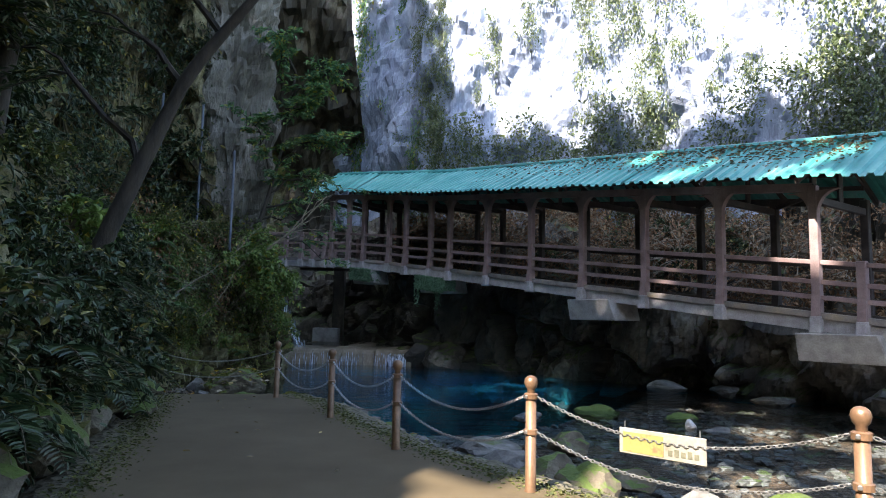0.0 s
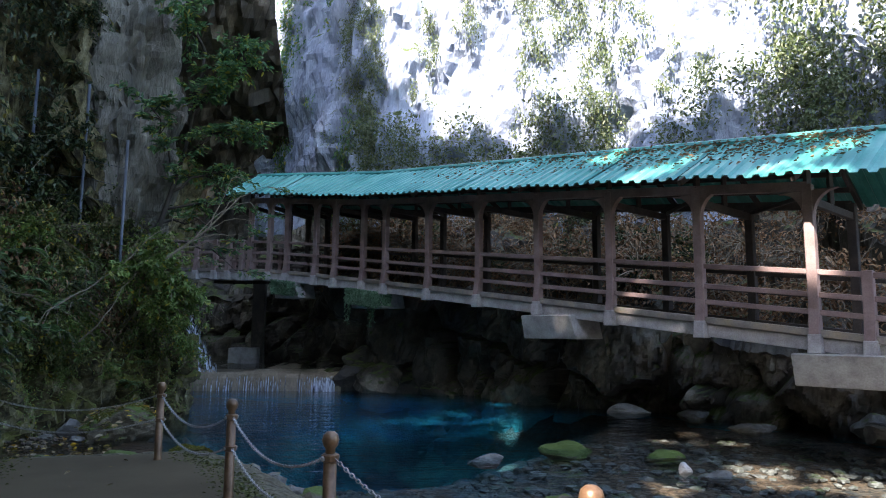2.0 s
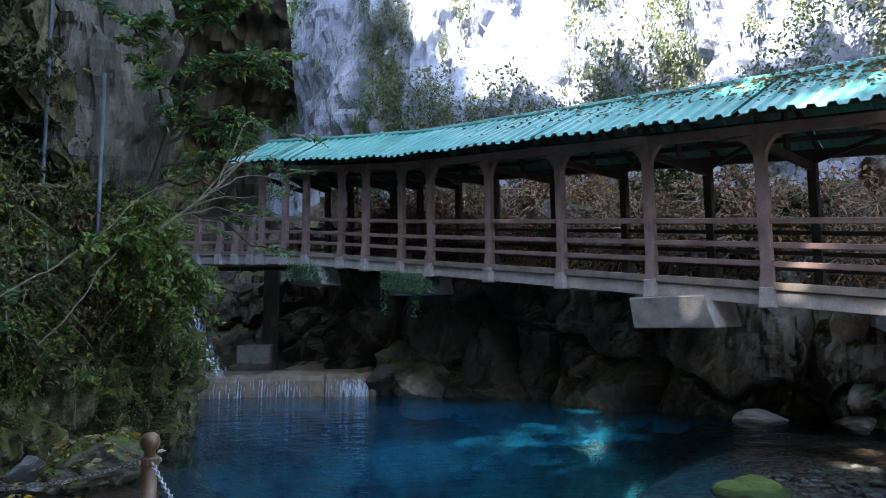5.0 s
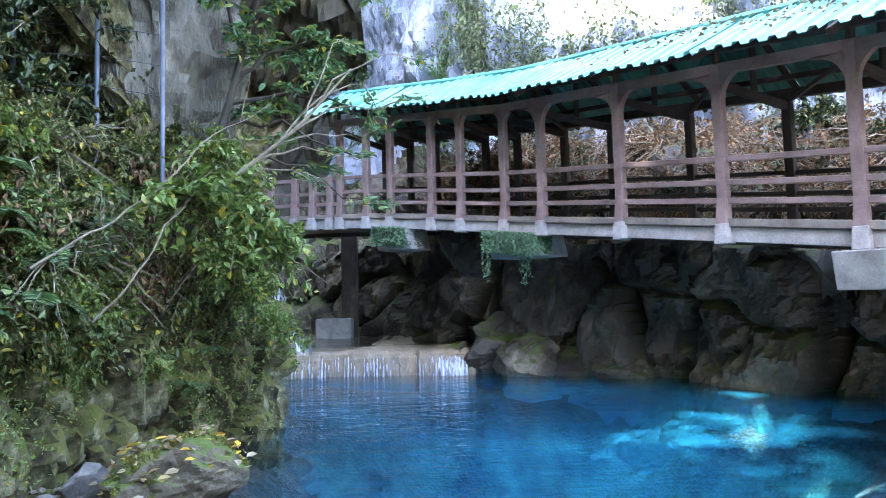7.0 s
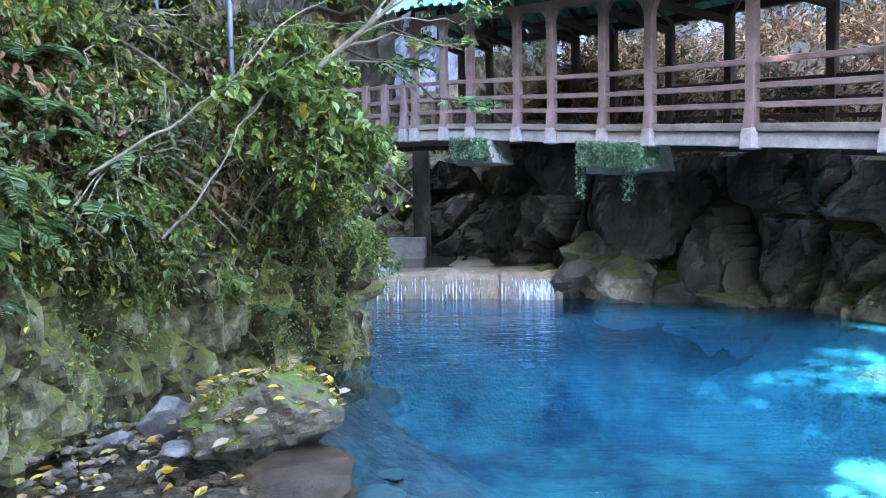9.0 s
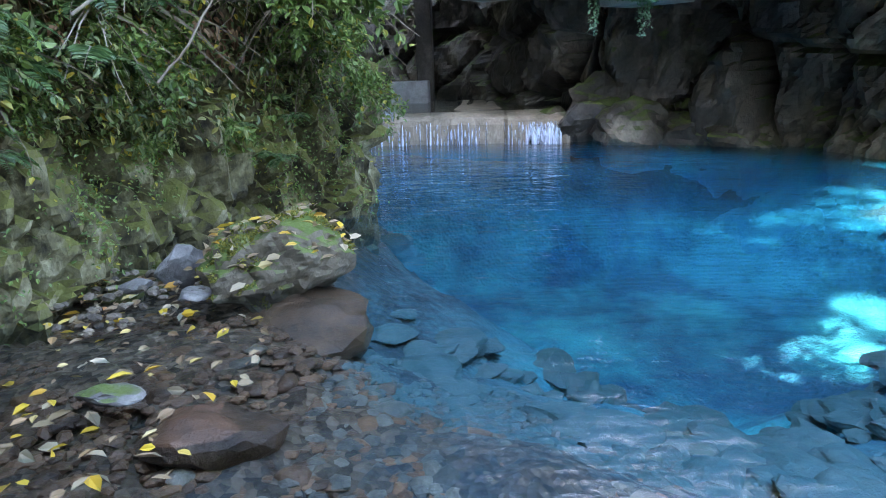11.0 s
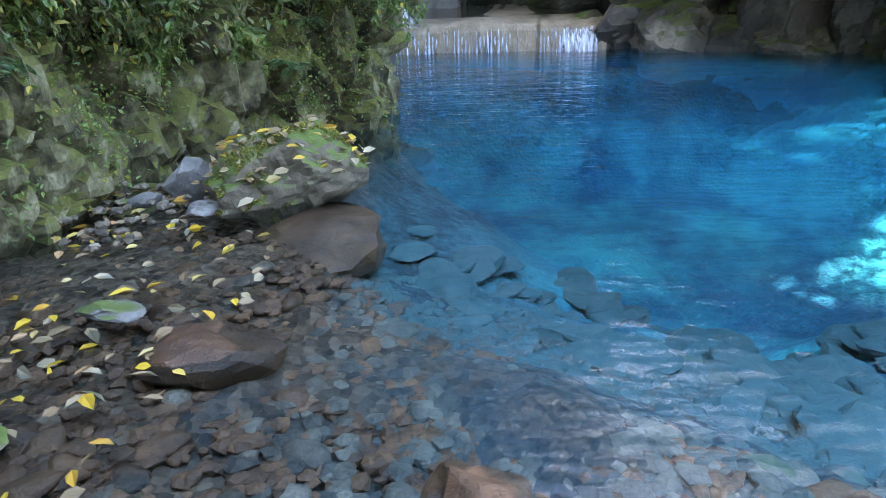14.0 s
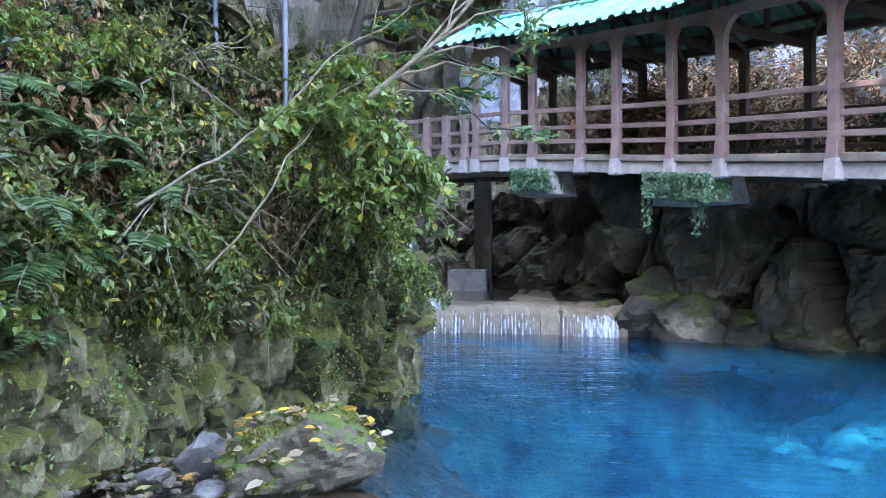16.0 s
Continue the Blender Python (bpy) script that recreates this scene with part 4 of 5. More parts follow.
def link_loop(m):
    """One oval chain link, 32 mm long."""
    pts = []
    for k in range(8):
        a = 2 * math.pi * k / 8
        pts.append(m @ Vector((0.021 * math.cos(a), 0.011 * math.sin(a), 0)))
    ax = (m.to_3x3() @ Vector((0, 0, 1))).normalized()
    vs, fs = [], []
    cen = m.translation
    for p in pts:
        o = (p - cen).normalized()
        for u, v in ((1, 0), (0, 1), (-1, 0), (0, -1)):
            vs.append(p + (o * u + ax * v) * 0.0042)
    for k in range(8):
        for e in range(4):
            n = (k + 1) % 8
            fs.append((k * 4 + e, k * 4 + (e + 1) % 4, n * 4 + (e + 1) % 4, n * 4 + e))
    return vs, fs


def chain(a, b, sag):
    a, b = Vector(a), Vector(b)
    n = max(8, int((b - a).length * 1.08 / 0.033))
    pts = [a.lerp(b, q) - Vector((0, 0, sag * 4 * q * (1 - q))) for q in np.linspace(0, 1, n + 1)]
    loops = []
    for k in range(n):
        x = (pts[k + 1] - pts[k]).normalized()
        y = Vector((0, 0, 1)).cross(x).normalized()
        z = x.cross(y)
        m = Matrix.Translation((pts[k] + pts[k + 1]) / 2) @ Matrix((x, y, z)).transposed().to_4x4() @ pose(0, 0, 0, 45 + 90 * (k % 2), 0, 0)
        loops.append(link_loop(m))
    vs, fs = join(loops)
    return tagged(link("chain", vs, fs, CHAIN), "slack galvanised chain hung between two bollards", "chain", "fence chains")


for (ax, ay), (bx, by) in zip(FENCE, FENCE[1:]):
    d = Vector((bx - ax, by - ay, 0)).normalized() * 0.06
    for z, sag in ((0.71, 0.20), (0.445, 0.19)):
        chain((ax + d.x, ay + d.y, z), (bx - d.x, by - d.y, z), sag)
sign = thing("sign", "small weathered white sign darkened for shade, print faded, wired to chain", "sign", m=pose(1.46, 4.42, 0.49, 0, 0, -44))
bm = bmesh.new()
box_bm(bm, (-0.30, -0.008, -0.085), (0.30, 0.008, 0.085), 0.004)
part("board", bm, SIGN, sign)
bm = bmesh.new()
box_bm(bm, (-0.27, -0.011, -0.07), (0.02, -0.0085, 0.06))
part("printed_field", bm, SIGN_A, sign, "faded yellow and orange print")
for k in range(5):
    bm = bmesh.new()
    box_bm(bm, (0.05 + 0.044 * k, -0.011, -0.055), (0.08 + 0.044 * k, -0.0085, -0.02 + 0.01 * (k % 2)))
    part("lettering", bm, INK, sign, "unreadable dark lettering")
for x in (-0.26, 0.26):
    part("wire", (lambda b: (box_bm(b, (x - 0.003, -0.003, 0.08), (x + 0.003, 0.003, 0.13)), b)[1])(bmesh.new()), CHAIN, sign)

# poles with wires on the bank
for x, y, z0, z1 in ((-7.1, 18.7, 3.2, 7.4), (-6.0, 18.35, 2.9, 5.9), (-8.2, 18.5, 3.6, 7.6)):
    tagged(link("pole", *tube([(x, y, z0 - 0.6), (x, y, z1)], [0.035, 0.035], 8), POLE, smooth=True), "grey steel pole standing on the bank", "pole", "poles on the bank")
for z in (4.6, 5.05, 5.5):
    pts = [Vector((-9.6, 18.2, z + 0.3)), Vector((-8.2, 18.5, z)), Vector((-7.1, 18.7, z)), Vector((-6.0, 18.35, z - 0.3))]
    tagged(link("wire", *tube(pts, [0.006] * 4, 4), POLE), "thin wire strung between steel poles", "wire", "wires on the bank")

# ---- boulders and stones ----
KINDS = {"grey": [stone_mesh("boulder", 10 + k, STONE) for k in range(5)], "moss": [stone_mesh("boulder", 20 + k, MOSSY) for k in range(4)],
         "brown": [stone_mesh("boulder", 30 + k, BROWN) for k in range(3)], "white": [stone_mesh("boulder", 40, WHITE_ROCK)], "deep": [stone_mesh("boulder", 50 + k, BEDSTONE, 3, 0.6) for k in range(5)]}
TELL = {"grey": "grey broken limestone boulder lying by the water", "moss": "limestone boulder with green moss on top", "brown": "smooth brown boulder under the clear water", "white": "white marble-like stone in the stream", "deep": "grey stone under the clear water"}


def floor_at(x, y):
    return float(ground_z(np.array([x]), np.array([y]))[0])


def boulder(kind, k, x, y, size, z=None, turn=0.0, stretch=(1, 1, 1)):
    me = KINDS[kind][k % len(KINDS[kind])]
    z = floor_at(x, y) + size * stretch[2] * 0.3 if z is None else z
    ob = new("boulder", me)
    ob.matrix_world = pose(x, y, z, 0, 0, turn) @ Matrix.Diagonal((size * stretch[0], size * stretch[1], size * stretch[2], 1))
    return tagged(ob, TELL[kind], "boulder", "boulders")


for kind, k, x, y, s, z, turn, st in (
        ("brown", 0, -4.66, 13.72, 0.42, -0.78, 20, (1.0, 0.75, 0.6)), ("brown", 1, -3.08, 12.7, 0.30, -0.75, 50, (1, 0.9, 0.8)), ("moss", 1, -1.1, 26.2, 0.40, -0.5, 0, (0.8, 0.7, 1.1)), ("moss", 2, -0.7, 26.5, 0.6, -0.4, 40, (1.0, 0.8, 1.2)), ("moss", 3, -1.5, 26.6, 0.5, -0.2, 40, (1.2, 0.9, 0.8)),
        ("moss", 1, -2.68, 11.98, 0.27, -0.30, 10, (1.4, 0.6, 0.85)),
        ("moss", 0, -5.05, 16.45, 0.80, -0.66, 15, (0.98, 1.0, 1.0)), ("brown", 2, -4.62, 15.95, 0.72, -1.02, 35, (1.05, 0.85, 0.7)), ("grey", 3, -5.95, 16.4, 0.34, -0.5, 60, (1.1, 0.45, 0.9)), ("grey", 1, -6.3, 16.0, 0.15, -0.6, 10, (1.2, 0.8, 0.7)), ("grey", 4, -5.6, 15.75, 0.16, -0.6, 80, (1.2, 0.8, 0.7)),
        ("white", 0, 6.63, 19.4, 0.42, -0.62, 0, (1.5, 0.8, 0.7)), ("moss", 2, 3.42, 14.5, 0.42, -0.72, 0, (1.2, 0.9, 0.6)), ("white", 0, 4.6, 12.25, 0.14, -0.60, 0, (0.8, 0.8, 1.2)),
        ("grey", 1, 5.0, 12.1, 0.25, -0.66, 0, (1.2, 0.8, 0.5)), ("grey", 2, 7.8, 18.2, 0.4, -0.6, 0, (1.2, 0.8, 0.6)), ("grey", 3, 10.2, 15.2, 0.5, -0.45, 0, (1, 1, 0.9)), ("grey", 4, 9.7, 14.4, 0.45, -0.5, 70, (1, 1, 0.8)),
        ("grey", 1, 1.81, 13.8, 0.3, -0.72, 0, (1.2, 0.9, 0.6)), ("grey", 2, 8.07, 16.1, 0.4, -0.62, 0, (1.6, 0.8, 0.5)), ("moss", 3, 1.92, 9.9, 0.32, -0.55, 0, (1, 1, 0.9)), ("grey", 4, 0.79, 10.1, 0.45, -0.66, 30, (1.2, 0.8, 0.6)),
        ("moss", 0, -0.94, 10.7, 0.42, -0.6, 0, (1.1, 0.9, 0.7)), ("moss", 1, 4.9, 13.7, 0.32, -0.68, 0, (1.2, 0.9, 0.5)), ("moss", 2, 1.45, 6.5, 0.32, -0.28, 0, (1, 0.9, 0.9)), ("moss", 3, 1.2, 7.3, 0.42, -0.4, 40, (1, 0.9, 0.8)),
        ("grey", 0, 0.35, 7.0, 0.28, -0.3, 0, (1, 0.9, 0.8)), ("grey", 1, -0.35, 8.4, 0.32, -0.35, 0, (1, 0.9, 0.8)), ("grey", 2, 0.9, 8.2, 0.4, -0.5, 0, (1.1, 0.9, 0.7)), ("grey", 3, 2.6, 6.5, 0.4, -0.5, 0, (1.2, 0.9, 0.8)),
        ("moss", 1, 3.1, 5.9, 0.4, -0.4, 60, (1.2, 0.9, 0.7)), ("grey", 4, 3.6, 5.6, 0.35, -0.42, 60, (1.2, 0.9, 0.7)), ("grey", 0, 4.4, 6.2, 0.45, -0.55, 0, (1.2, 0.9, 0.7)), ("moss", 3, 2.2, 7.8, 0.3, -0.55, 0, (1.2, 0.9, 0.7)),
        ("moss", 2, -3.6, 5.7, 0.5, 0.2, 0, (1.2, 1.0, 0.9)), ("moss", 3, -3.2, 4.4, 0.5, 0.15, 30, (1.1, 1, 0.8)), ("moss", 1, -3.75, 7.0, 0.34, 0.12, 0, (1, 1, 0.9)), ("moss", 2, -3.95, 8.6, 0.3, 0.08, 10, (1.1, 0.8, 0.8)),
        ("moss", 3, -4.4, 9.5, 0.32, 0.12, 0, (1.2, 0.8, 0.9)), ("moss", 0, -4.9, 10.9, 0.36, -0.05, 0, (1.1, 0.9, 0.8)), ("moss", 1, -3.3, 11.2, 0.3, -0.18, 0, (1.1, 0.8, 0.7)), ("moss", 1, -2.0, 10.9, 0.26, -0.2, 0, (1.3, 0.8, 0.6)),
        ("grey", 3, -5.4, 14.0, 0.16, -0.62, 0, (1.4, 1, 0.6)), ("moss", 2, -5.35, 12.75, 0.17, -0.62, 0, (1.3, 1, 0.6)),
        ("grey", 1, 1.9, 17.6, 0.5, -2.2, 0, (1.5, 0.8, 0.4))):
    placed = boulder(kind, k, x, y, s, z, turn, st)
    if (x, y) == (-2.68, 11.98):
        FRONT_ROCK = placed
        FRONT_ROCK.data = stone_mesh("boulder", 21, MOSSY, 4, 0.75, 12)
    if (x, y) == (-5.05, 16.45):
        SLAB = placed
        SLAB.data = stone_mesh("boulder", 20, MOSSY, 5, 0.75, 12)

for k, (x, y, s, z, turn, st) in enumerate(((-0.65, 26.2, 0.95, -0.35, 20, (1.3, 0.8, 1.0)), (0.35, 25.75, 1.0, -0.5, 70, (1.1, 1.3, 1.0)), (1.3, 25.35, 0.9, -0.6, 140, (1.4, 0.8, 1.0)), (-0.3, 26.4, 0.9, 0.1, 200, (1.3, 0.7, 1.1)), (2.2, 24.6, 0.8, -0.65, 250, (1.0, 1.3, 0.9)))):
    ob = boulder("grey", k, x, y, s, z, turn, st)
    ob.data = stone_mesh("boulder", 45 + k, CAVE, 4, 0.85, 16)
    tagged(ob, "ragged dark grey rock at the wall beside the weir", "boulder", "rocks beside the weir")

# stones lying along the drop-off of the pool
rim_rng = random.Random(77)
rim_n = 0
while rim_n < 150:
    x, y = rim_rng.uniform(-4.2, 3.2), rim_rng.uniform(10.5, 17.5)
    if not -2.5 < floor_at(x, y) < -1.12:
        continue
    rim_n += 1
    size = rim_rng.choice((0.1, 0.13, 0.16, 0.2, 0.26)) * (1.0 if floor_at(x, y) > -1.4 else 1.4)
    tagged(boulder("deep", rim_n, x, y, size, floor_at(x, y) + size * 0.1, rim_rng.uniform(0, 360), (1.2, 0.9, 0.6)),
           "rounded stone lying under the clear blue water", "stone", "stones under the water")


rng = np.random.default_rng(77)
SMALL = {"grey": [stone_mesh("stone", 60 + k, BEDSTONE, 2, 0.55, 7) for k in range(5)], "brown": [stone_mesh("stone", 70 + k, BROWN, 2, 0.5, 7) for k in range(4)]}


def scatter(n, x0, x1, y0, y1):
    out = []
    while len(out) < n:
        x, y = rng.uniform(x0, x1), rng.uniform(y0, y1)
        z = floor_at(x, y)
        if -1.75 < z < -0.12:
            out.append((x, y, z))
    return out


for x, y, z in scatter(230, -6.3, -0.6, 11.6, 15.2):
    kind = "brown" if rng.random() < np.clip(-0.28 * (x + 2.2), 0.1, 0.9) else "grey"
    s = rng.uniform(0.05, 0.14)
    ob = new("stone", SMALL[kind][rng.integers(4)])
    ob.matrix_world = pose(x, y, z + s * 0.1, rng.uniform(-12, 12), rng.uniform(-12, 12), rng.uniform(0, 360)) @ Matrix.Diagonal((s * rng.uniform(0.9, 1.5), s, s * rng.uniform(0.6, 1.0), 1))
    tagged(ob, "flat brown stone on the shallow bed" if kind == "brown" else "grey flat stone on the shallow bed", "stone", "stones on the bed")


def gravel(name, label, spots, lo, hi, material, seed):
    """Many small stones joined in one piece."""
    rng = np.random.default_rng(seed)
    protos = []
    for k in range(6):
        me = stone_mesh("proto", 90 + k + seed, material, 1, 0.55, 5)
        protos.append((np.array([v.co[:] for v in me.vertices]), np.array([p.vertices[:] for p in me.polygons])))
        bpy.data.meshes.remove(me)
    vs, fs, n = [], [], 0
    for x, y, z in spots:
        v, f = protos[rng.integers(6)]
        a, s = rng.uniform(0, 6.28), rng.uniform(lo, hi)
        r = np.array(((math.cos(a), -math.sin(a), 0), (math.sin(a), math.cos(a), 0), (0, 0, 1))) * s
        vs.append(v * (rng.uniform(0.8, 1.5), 1, 1) @ r.T + (x, y, z + s * 0.12))
        fs.append(f + n)
        n += len(v)
    return tagged(link(name, np.concatenate(vs), np.concatenate(fs), material), label, "gravel", kind="stuff")


gravel("gravel", "small brown stones covering the shallow bed", scatter(4600, -6.8, -1.8, 11.4, 15.8), 0.02, 0.07, BROWN, 1)
gravel("gravel", "small grey stones covering the shallow bed", scatter(3400, -4.2, 2.0, 11.5, 16.2), 0.025, 0.085, BEDSTONE, 2)
gravel("gravel", "grey stones along the edge of the stream", scatter(1800, -2.0, 9.0, 4.0, 16.0), 0.03, 0.13, STONE, 3)


def fallen(n, x0, x1, y0, y1, seed, base=None):
    rng = np.random.default_rng(seed)
    spots = []
    for _ in range(n):
        x, y = rng.uniform(x0, x1), rng.uniform(y0, y1)
        z = max(floor_at(x, y) + 0.05, WATER_Z + 0.01) if base is None else base(x, y)
        spots.append((x, y, z))
    ob = leaf_cloud("fallen_leaves", spots, rng.normal(0, 1, (n, 3)) * (1, 1, 0.08), rng.uniform(0.07, 0.16, n), LEAF_FALLEN, None, 0.48, 0.2, rng)
    return tagged(ob, "yellow and brown fallen leaves", "leaves", kind="stuff")


fallen(120, -6.3, -4.6, 12.2, 15.4, 8)


def leaves_on(ob, n, seed):
    """Fallen leaves that lie on the upper side of a boulder."""
    rng = np.random.default_rng(seed)
    tops = [ob.matrix_world @ v.co for v in ob.data.vertices if v.normal.z > 0.45]
    spots = [tops[rng.integers(len(tops))] + Vector((rng.normal(0, 0.05), rng.normal(0, 0.05), 0.03)) for _ in range(n)]
    o = leaf_cloud("fallen_leaves", spots, rng.normal(0, 1, (n, 3)) * (1, 1, 0.1), rng.uniform(0.08, 0.17, n), LEAF_FALLEN, None, 0.5, 0.2, rng)
    return tagged(o, "yellow and pale fallen leaves on a mossy rock", "leaves", kind="stuff")


leaves_on(SLAB, 170, 9)


def moss_on(ob, n, seed, low, keep=lambda p: True):
    """Short moss on the upper side of a rock."""
    rng = np.random.default_rng(seed)
    faces = [f for f in ob.data.polygons if f.normal.z > low and keep(ob.matrix_world @ f.center)]
    spots, ways, lie = [], [], []
    for _ in range(n):
        f = faces[rng.integers(len(faces))]
        q = [ob.data.vertices[v].co for v in f.vertices]
        a, b = sorted(rng.uniform(0, 1, 2))
        spots.append(ob.matrix_world @ (q[0] * a + q[1] * (b - a) + q[2] * (1 - b)))
        ways.append(Vector(rng.normal(0, 0.7, 3)) + f.normal)
    o = leaf_cloud("moss", spots, ways, rng.uniform(0.02, 0.045, n), MOSS_BRIGHT, None, 0.5, 0.3, rng)
    return tagged(o, "short olive moss growing on a rock", "moss", kind="stuff")


moss_on(SLAB, 2200, 21, 0.35, lambda p: fbm(p * 1.8, 3) > 0.08)
moss_on(FRONT_ROCK, 3000, 22, 0.1)
for cx, cy, spread_, n_ in ((-5.45, 13.3, 0.16, 8), (-4.85, 12.3, 0.16, 10), (-5.85, 13.9, 0.16, 6), (-6.1, 15.2, 0.3, 10)):
    cl = np.random.default_rng(int(-cx * 100))
    spots = [(x, y, max(floor_at(x, y) + 0.07, WATER_Z + 0.015)) for x, y in cl.normal((cx, cy), spread_, (n_, 2))]
    ob = leaf_cloud("fallen_leaves", spots, cl.normal(0, 1, (n_, 3)) * (1, 1, 0.06), cl.uniform(0.07, 0.13, n_), LEAF_YELLOW, None, 0.52, 0.2, cl)
    tagged(ob, "drift of bright yellow fallen leaves at the water's edge", "leaves", kind="stuff")
fallen(90, -7.0, -5.5, 15.2, 16.4, 10)
pile = [(rng.uniform(-6.9, -5.5), rng.uniform(14.9, 16.4), rng.uniform(-0.66, -0.56)) for _ in range(70)]
gravel("gravel", "pale small stones lying at the foot of the bank", pile, 0.02, 0.065, BEDSTONE, 4)
fallen(30, -3.6, 0.5, 4.5, 10.5, 11)

# ---- plants on the bank ----
PROTO = [shrub("shrub", "dense dark green shrub hanging over the rock bank", 100 + k, 0.9, 48, 36, 0.095, LEAF, 0.45) for k in range(4)]
# shrubs near the path, with shade put into their leaf colour
DARK = [shrub("shrub", "dense shrub on the bank beside the footpath, darkened for shade", 150 + k, 0.9, 48, 40, 0.1, LEAF_SHADED, 0.45) for k in range(3)]
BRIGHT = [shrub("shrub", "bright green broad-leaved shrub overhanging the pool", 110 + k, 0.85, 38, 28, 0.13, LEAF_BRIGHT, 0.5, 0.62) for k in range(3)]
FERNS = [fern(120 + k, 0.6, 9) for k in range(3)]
SHADE_FERNS = [fern(125 + k, 0.6, 10, LEAF_SHADED) for k in range(2)]
DRY = [shrub("shrub", "withered brown fern skirt hanging on the rock", 130 + k, 0.6, 40, 34, 0.14, LEAF_DRY, 1.4, 0.3) for k in range(2)]
BARE = [shrub("shrub", "sparse bush with many bare grey twigs", 140 + k, 1.25, 34, 9, 0.11, LEAF, 0.4, 0.5) for k in range(3)]
WITHERED = [shrub("shrub", "bare brown twiggy bush on the slope behind the bridge", 160 + k, 1.25, 40, 7, 0.11, LEAF_DRY, 0.4, 0.45) for k in range(2)]
rng = np.random.default_rng(31)


def bank_spot(y0, y1, z0, z1):
    while True:
        i, j = rng.integers(5, NU - 60), rng.integers(0, NV)
        x, y, z = BANK_AT[i, j]
        if y0 < y < y1 and z0 < z < z1:
            return i, j


def copy_scaled(proto, m, s):
    ob = copy_thing(proto, m)
    ob.scale = (s, s, s)
    return ob


def put(protos, n, y0, y1, z0, z1, s0, s1, out=0.1):
    for _ in range(n):
        i, j = bank_spot(y0, y1, z0, z1)
        p = BANK_AT[i, j] + BANK_N[i, j] * out
        copy_scaled(protos[rng.integers(len(protos))], pose(*p, rng.uniform(-15, 15), rng.uniform(-15, 15), rng.uniform(0, 360)), rng.uniform(s0, s1))


put(PROTO, 46, 11.5, 20.5, 1.5, 4.2, 0.55, 1.0)
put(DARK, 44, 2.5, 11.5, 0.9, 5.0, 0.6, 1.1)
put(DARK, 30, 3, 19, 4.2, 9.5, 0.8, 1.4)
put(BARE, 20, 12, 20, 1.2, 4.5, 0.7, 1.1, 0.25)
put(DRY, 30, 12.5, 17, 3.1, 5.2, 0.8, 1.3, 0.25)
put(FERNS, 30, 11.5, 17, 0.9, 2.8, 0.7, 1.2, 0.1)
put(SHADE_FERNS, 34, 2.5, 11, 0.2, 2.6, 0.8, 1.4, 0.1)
put(FERNS, 8, 15, 19, 0.1, 1.2, 0.35, 0.6, 0.05)
put(BRIGHT, 8, 12, 18, 0.3, 1.8, 0.3, 0.5, 0.1)
put(BRIGHT, 26, 12.5, 18.5, 1.1, 3.4, 0.4, 0.8, 0.25)
put(FERNS, 18, 13, 18, 1.4, 3.2, 0.7, 1.1, 0.35)
for x, y, z, s in ((-4.6, 18.0, 2.8, 1.0), (-4.3, 18.4, 2.2, 0.95), (-4.3, 18.0, 1.5, 0.5), (-5.0, 17.5, 2.7, 1.0), (-4.2, 18.6, 1.0, 0.55), (-4.9, 18.3, 3.4, 0.8), (-4.6, 17.6, 1.9, 0.7)):
    copy_scaled(BRIGHT[rng.integers(3)], pose(x - 0.28, y, z, 0, 0, rng.uniform(0, 360)), s)
for _ in range(18):
    i, v = rng.integers(70, 215), rng.uniform(0.35, 0.95)
    p = plan[i, :2] * (1 - v) + plan[i, 2:4] * v
    copy_scaled(DARK[rng.integers(3)], pose(p[0], p[1], plan[i, 4] + slope(v) + 0.3, 0, 0, rng.uniform(0, 360)), rng.uniform(1.0, 1.6))["label"] = "dark green shrub growing on the ledge behind the bridge"
for x, y, z in ((-3.4, 4.6, 0.5), (-3.5, 5.6, 0.7), (-3.7, 6.6, 0.6), (-3.3, 3.6, 0.5), (-4.0, 7.6, 0.5)):
    copy_scaled(SHADE_FERNS[rng.integers(2)], pose(x, y, z, 0, 15, rng.uniform(0, 360)), rng.uniform(0.9, 1.3))
for ob in PROTO + BRIGHT + FERNS + DRY + BARE + DARK + SHADE_FERNS:
    i, j = bank_spot(8, 19, 2.0, 4.0)
    ob.matrix_world = pose(*(BANK_AT[i, j] + BANK_N[i, j] * 0.1), 0, 0, rng.uniform(0, 360))

for k, ob in enumerate(WITHERED):
    p = plan[120 + 20 * k, :2] * 0.5 + plan[120 + 20 * k, 2:4] * 0.5
    ob.matrix_world = pose(p[0], p[1], plan[120 + 20 * k, 4] + slope(0.5) + 0.4)


def undergrowth(name, label, at_, nrm, n, keep, size, material, seed, hang=0.8, out=0.25):
    """Low leaves close to a rock face, in patches."""
    rng = np.random.default_rng(seed)
    flat_p, flat_n = at_.reshape(-1, 3), nrm.reshape(-1, 3)
    spots, ways, lie = [], [], []
    while len(spots) < n:
        k = rng.integers(len(flat_p))
        p = flat_p[k]
        if not keep(p):
            continue
        q = p + flat_n[k] * rng.uniform(0.0, out) + rng.normal(0, 0.12, 3)
        spots.append(q)
        ways.append(rng.normal(0, 0.6, 3) + flat_n[k] * 0.5 + np.array((0, 0, -hang)))
        lie.append(flat_n[k] * 0.7 + np.array((0, 0, 0.6)))
    ob = leaf_cloud(name, spots, ways, rng.uniform(0.6, 1.4, n) * size, material, None, 0.45, 0.3, rng, np.array(lie))
    return tagged(ob, label, "undergrowth", kind="stuff")


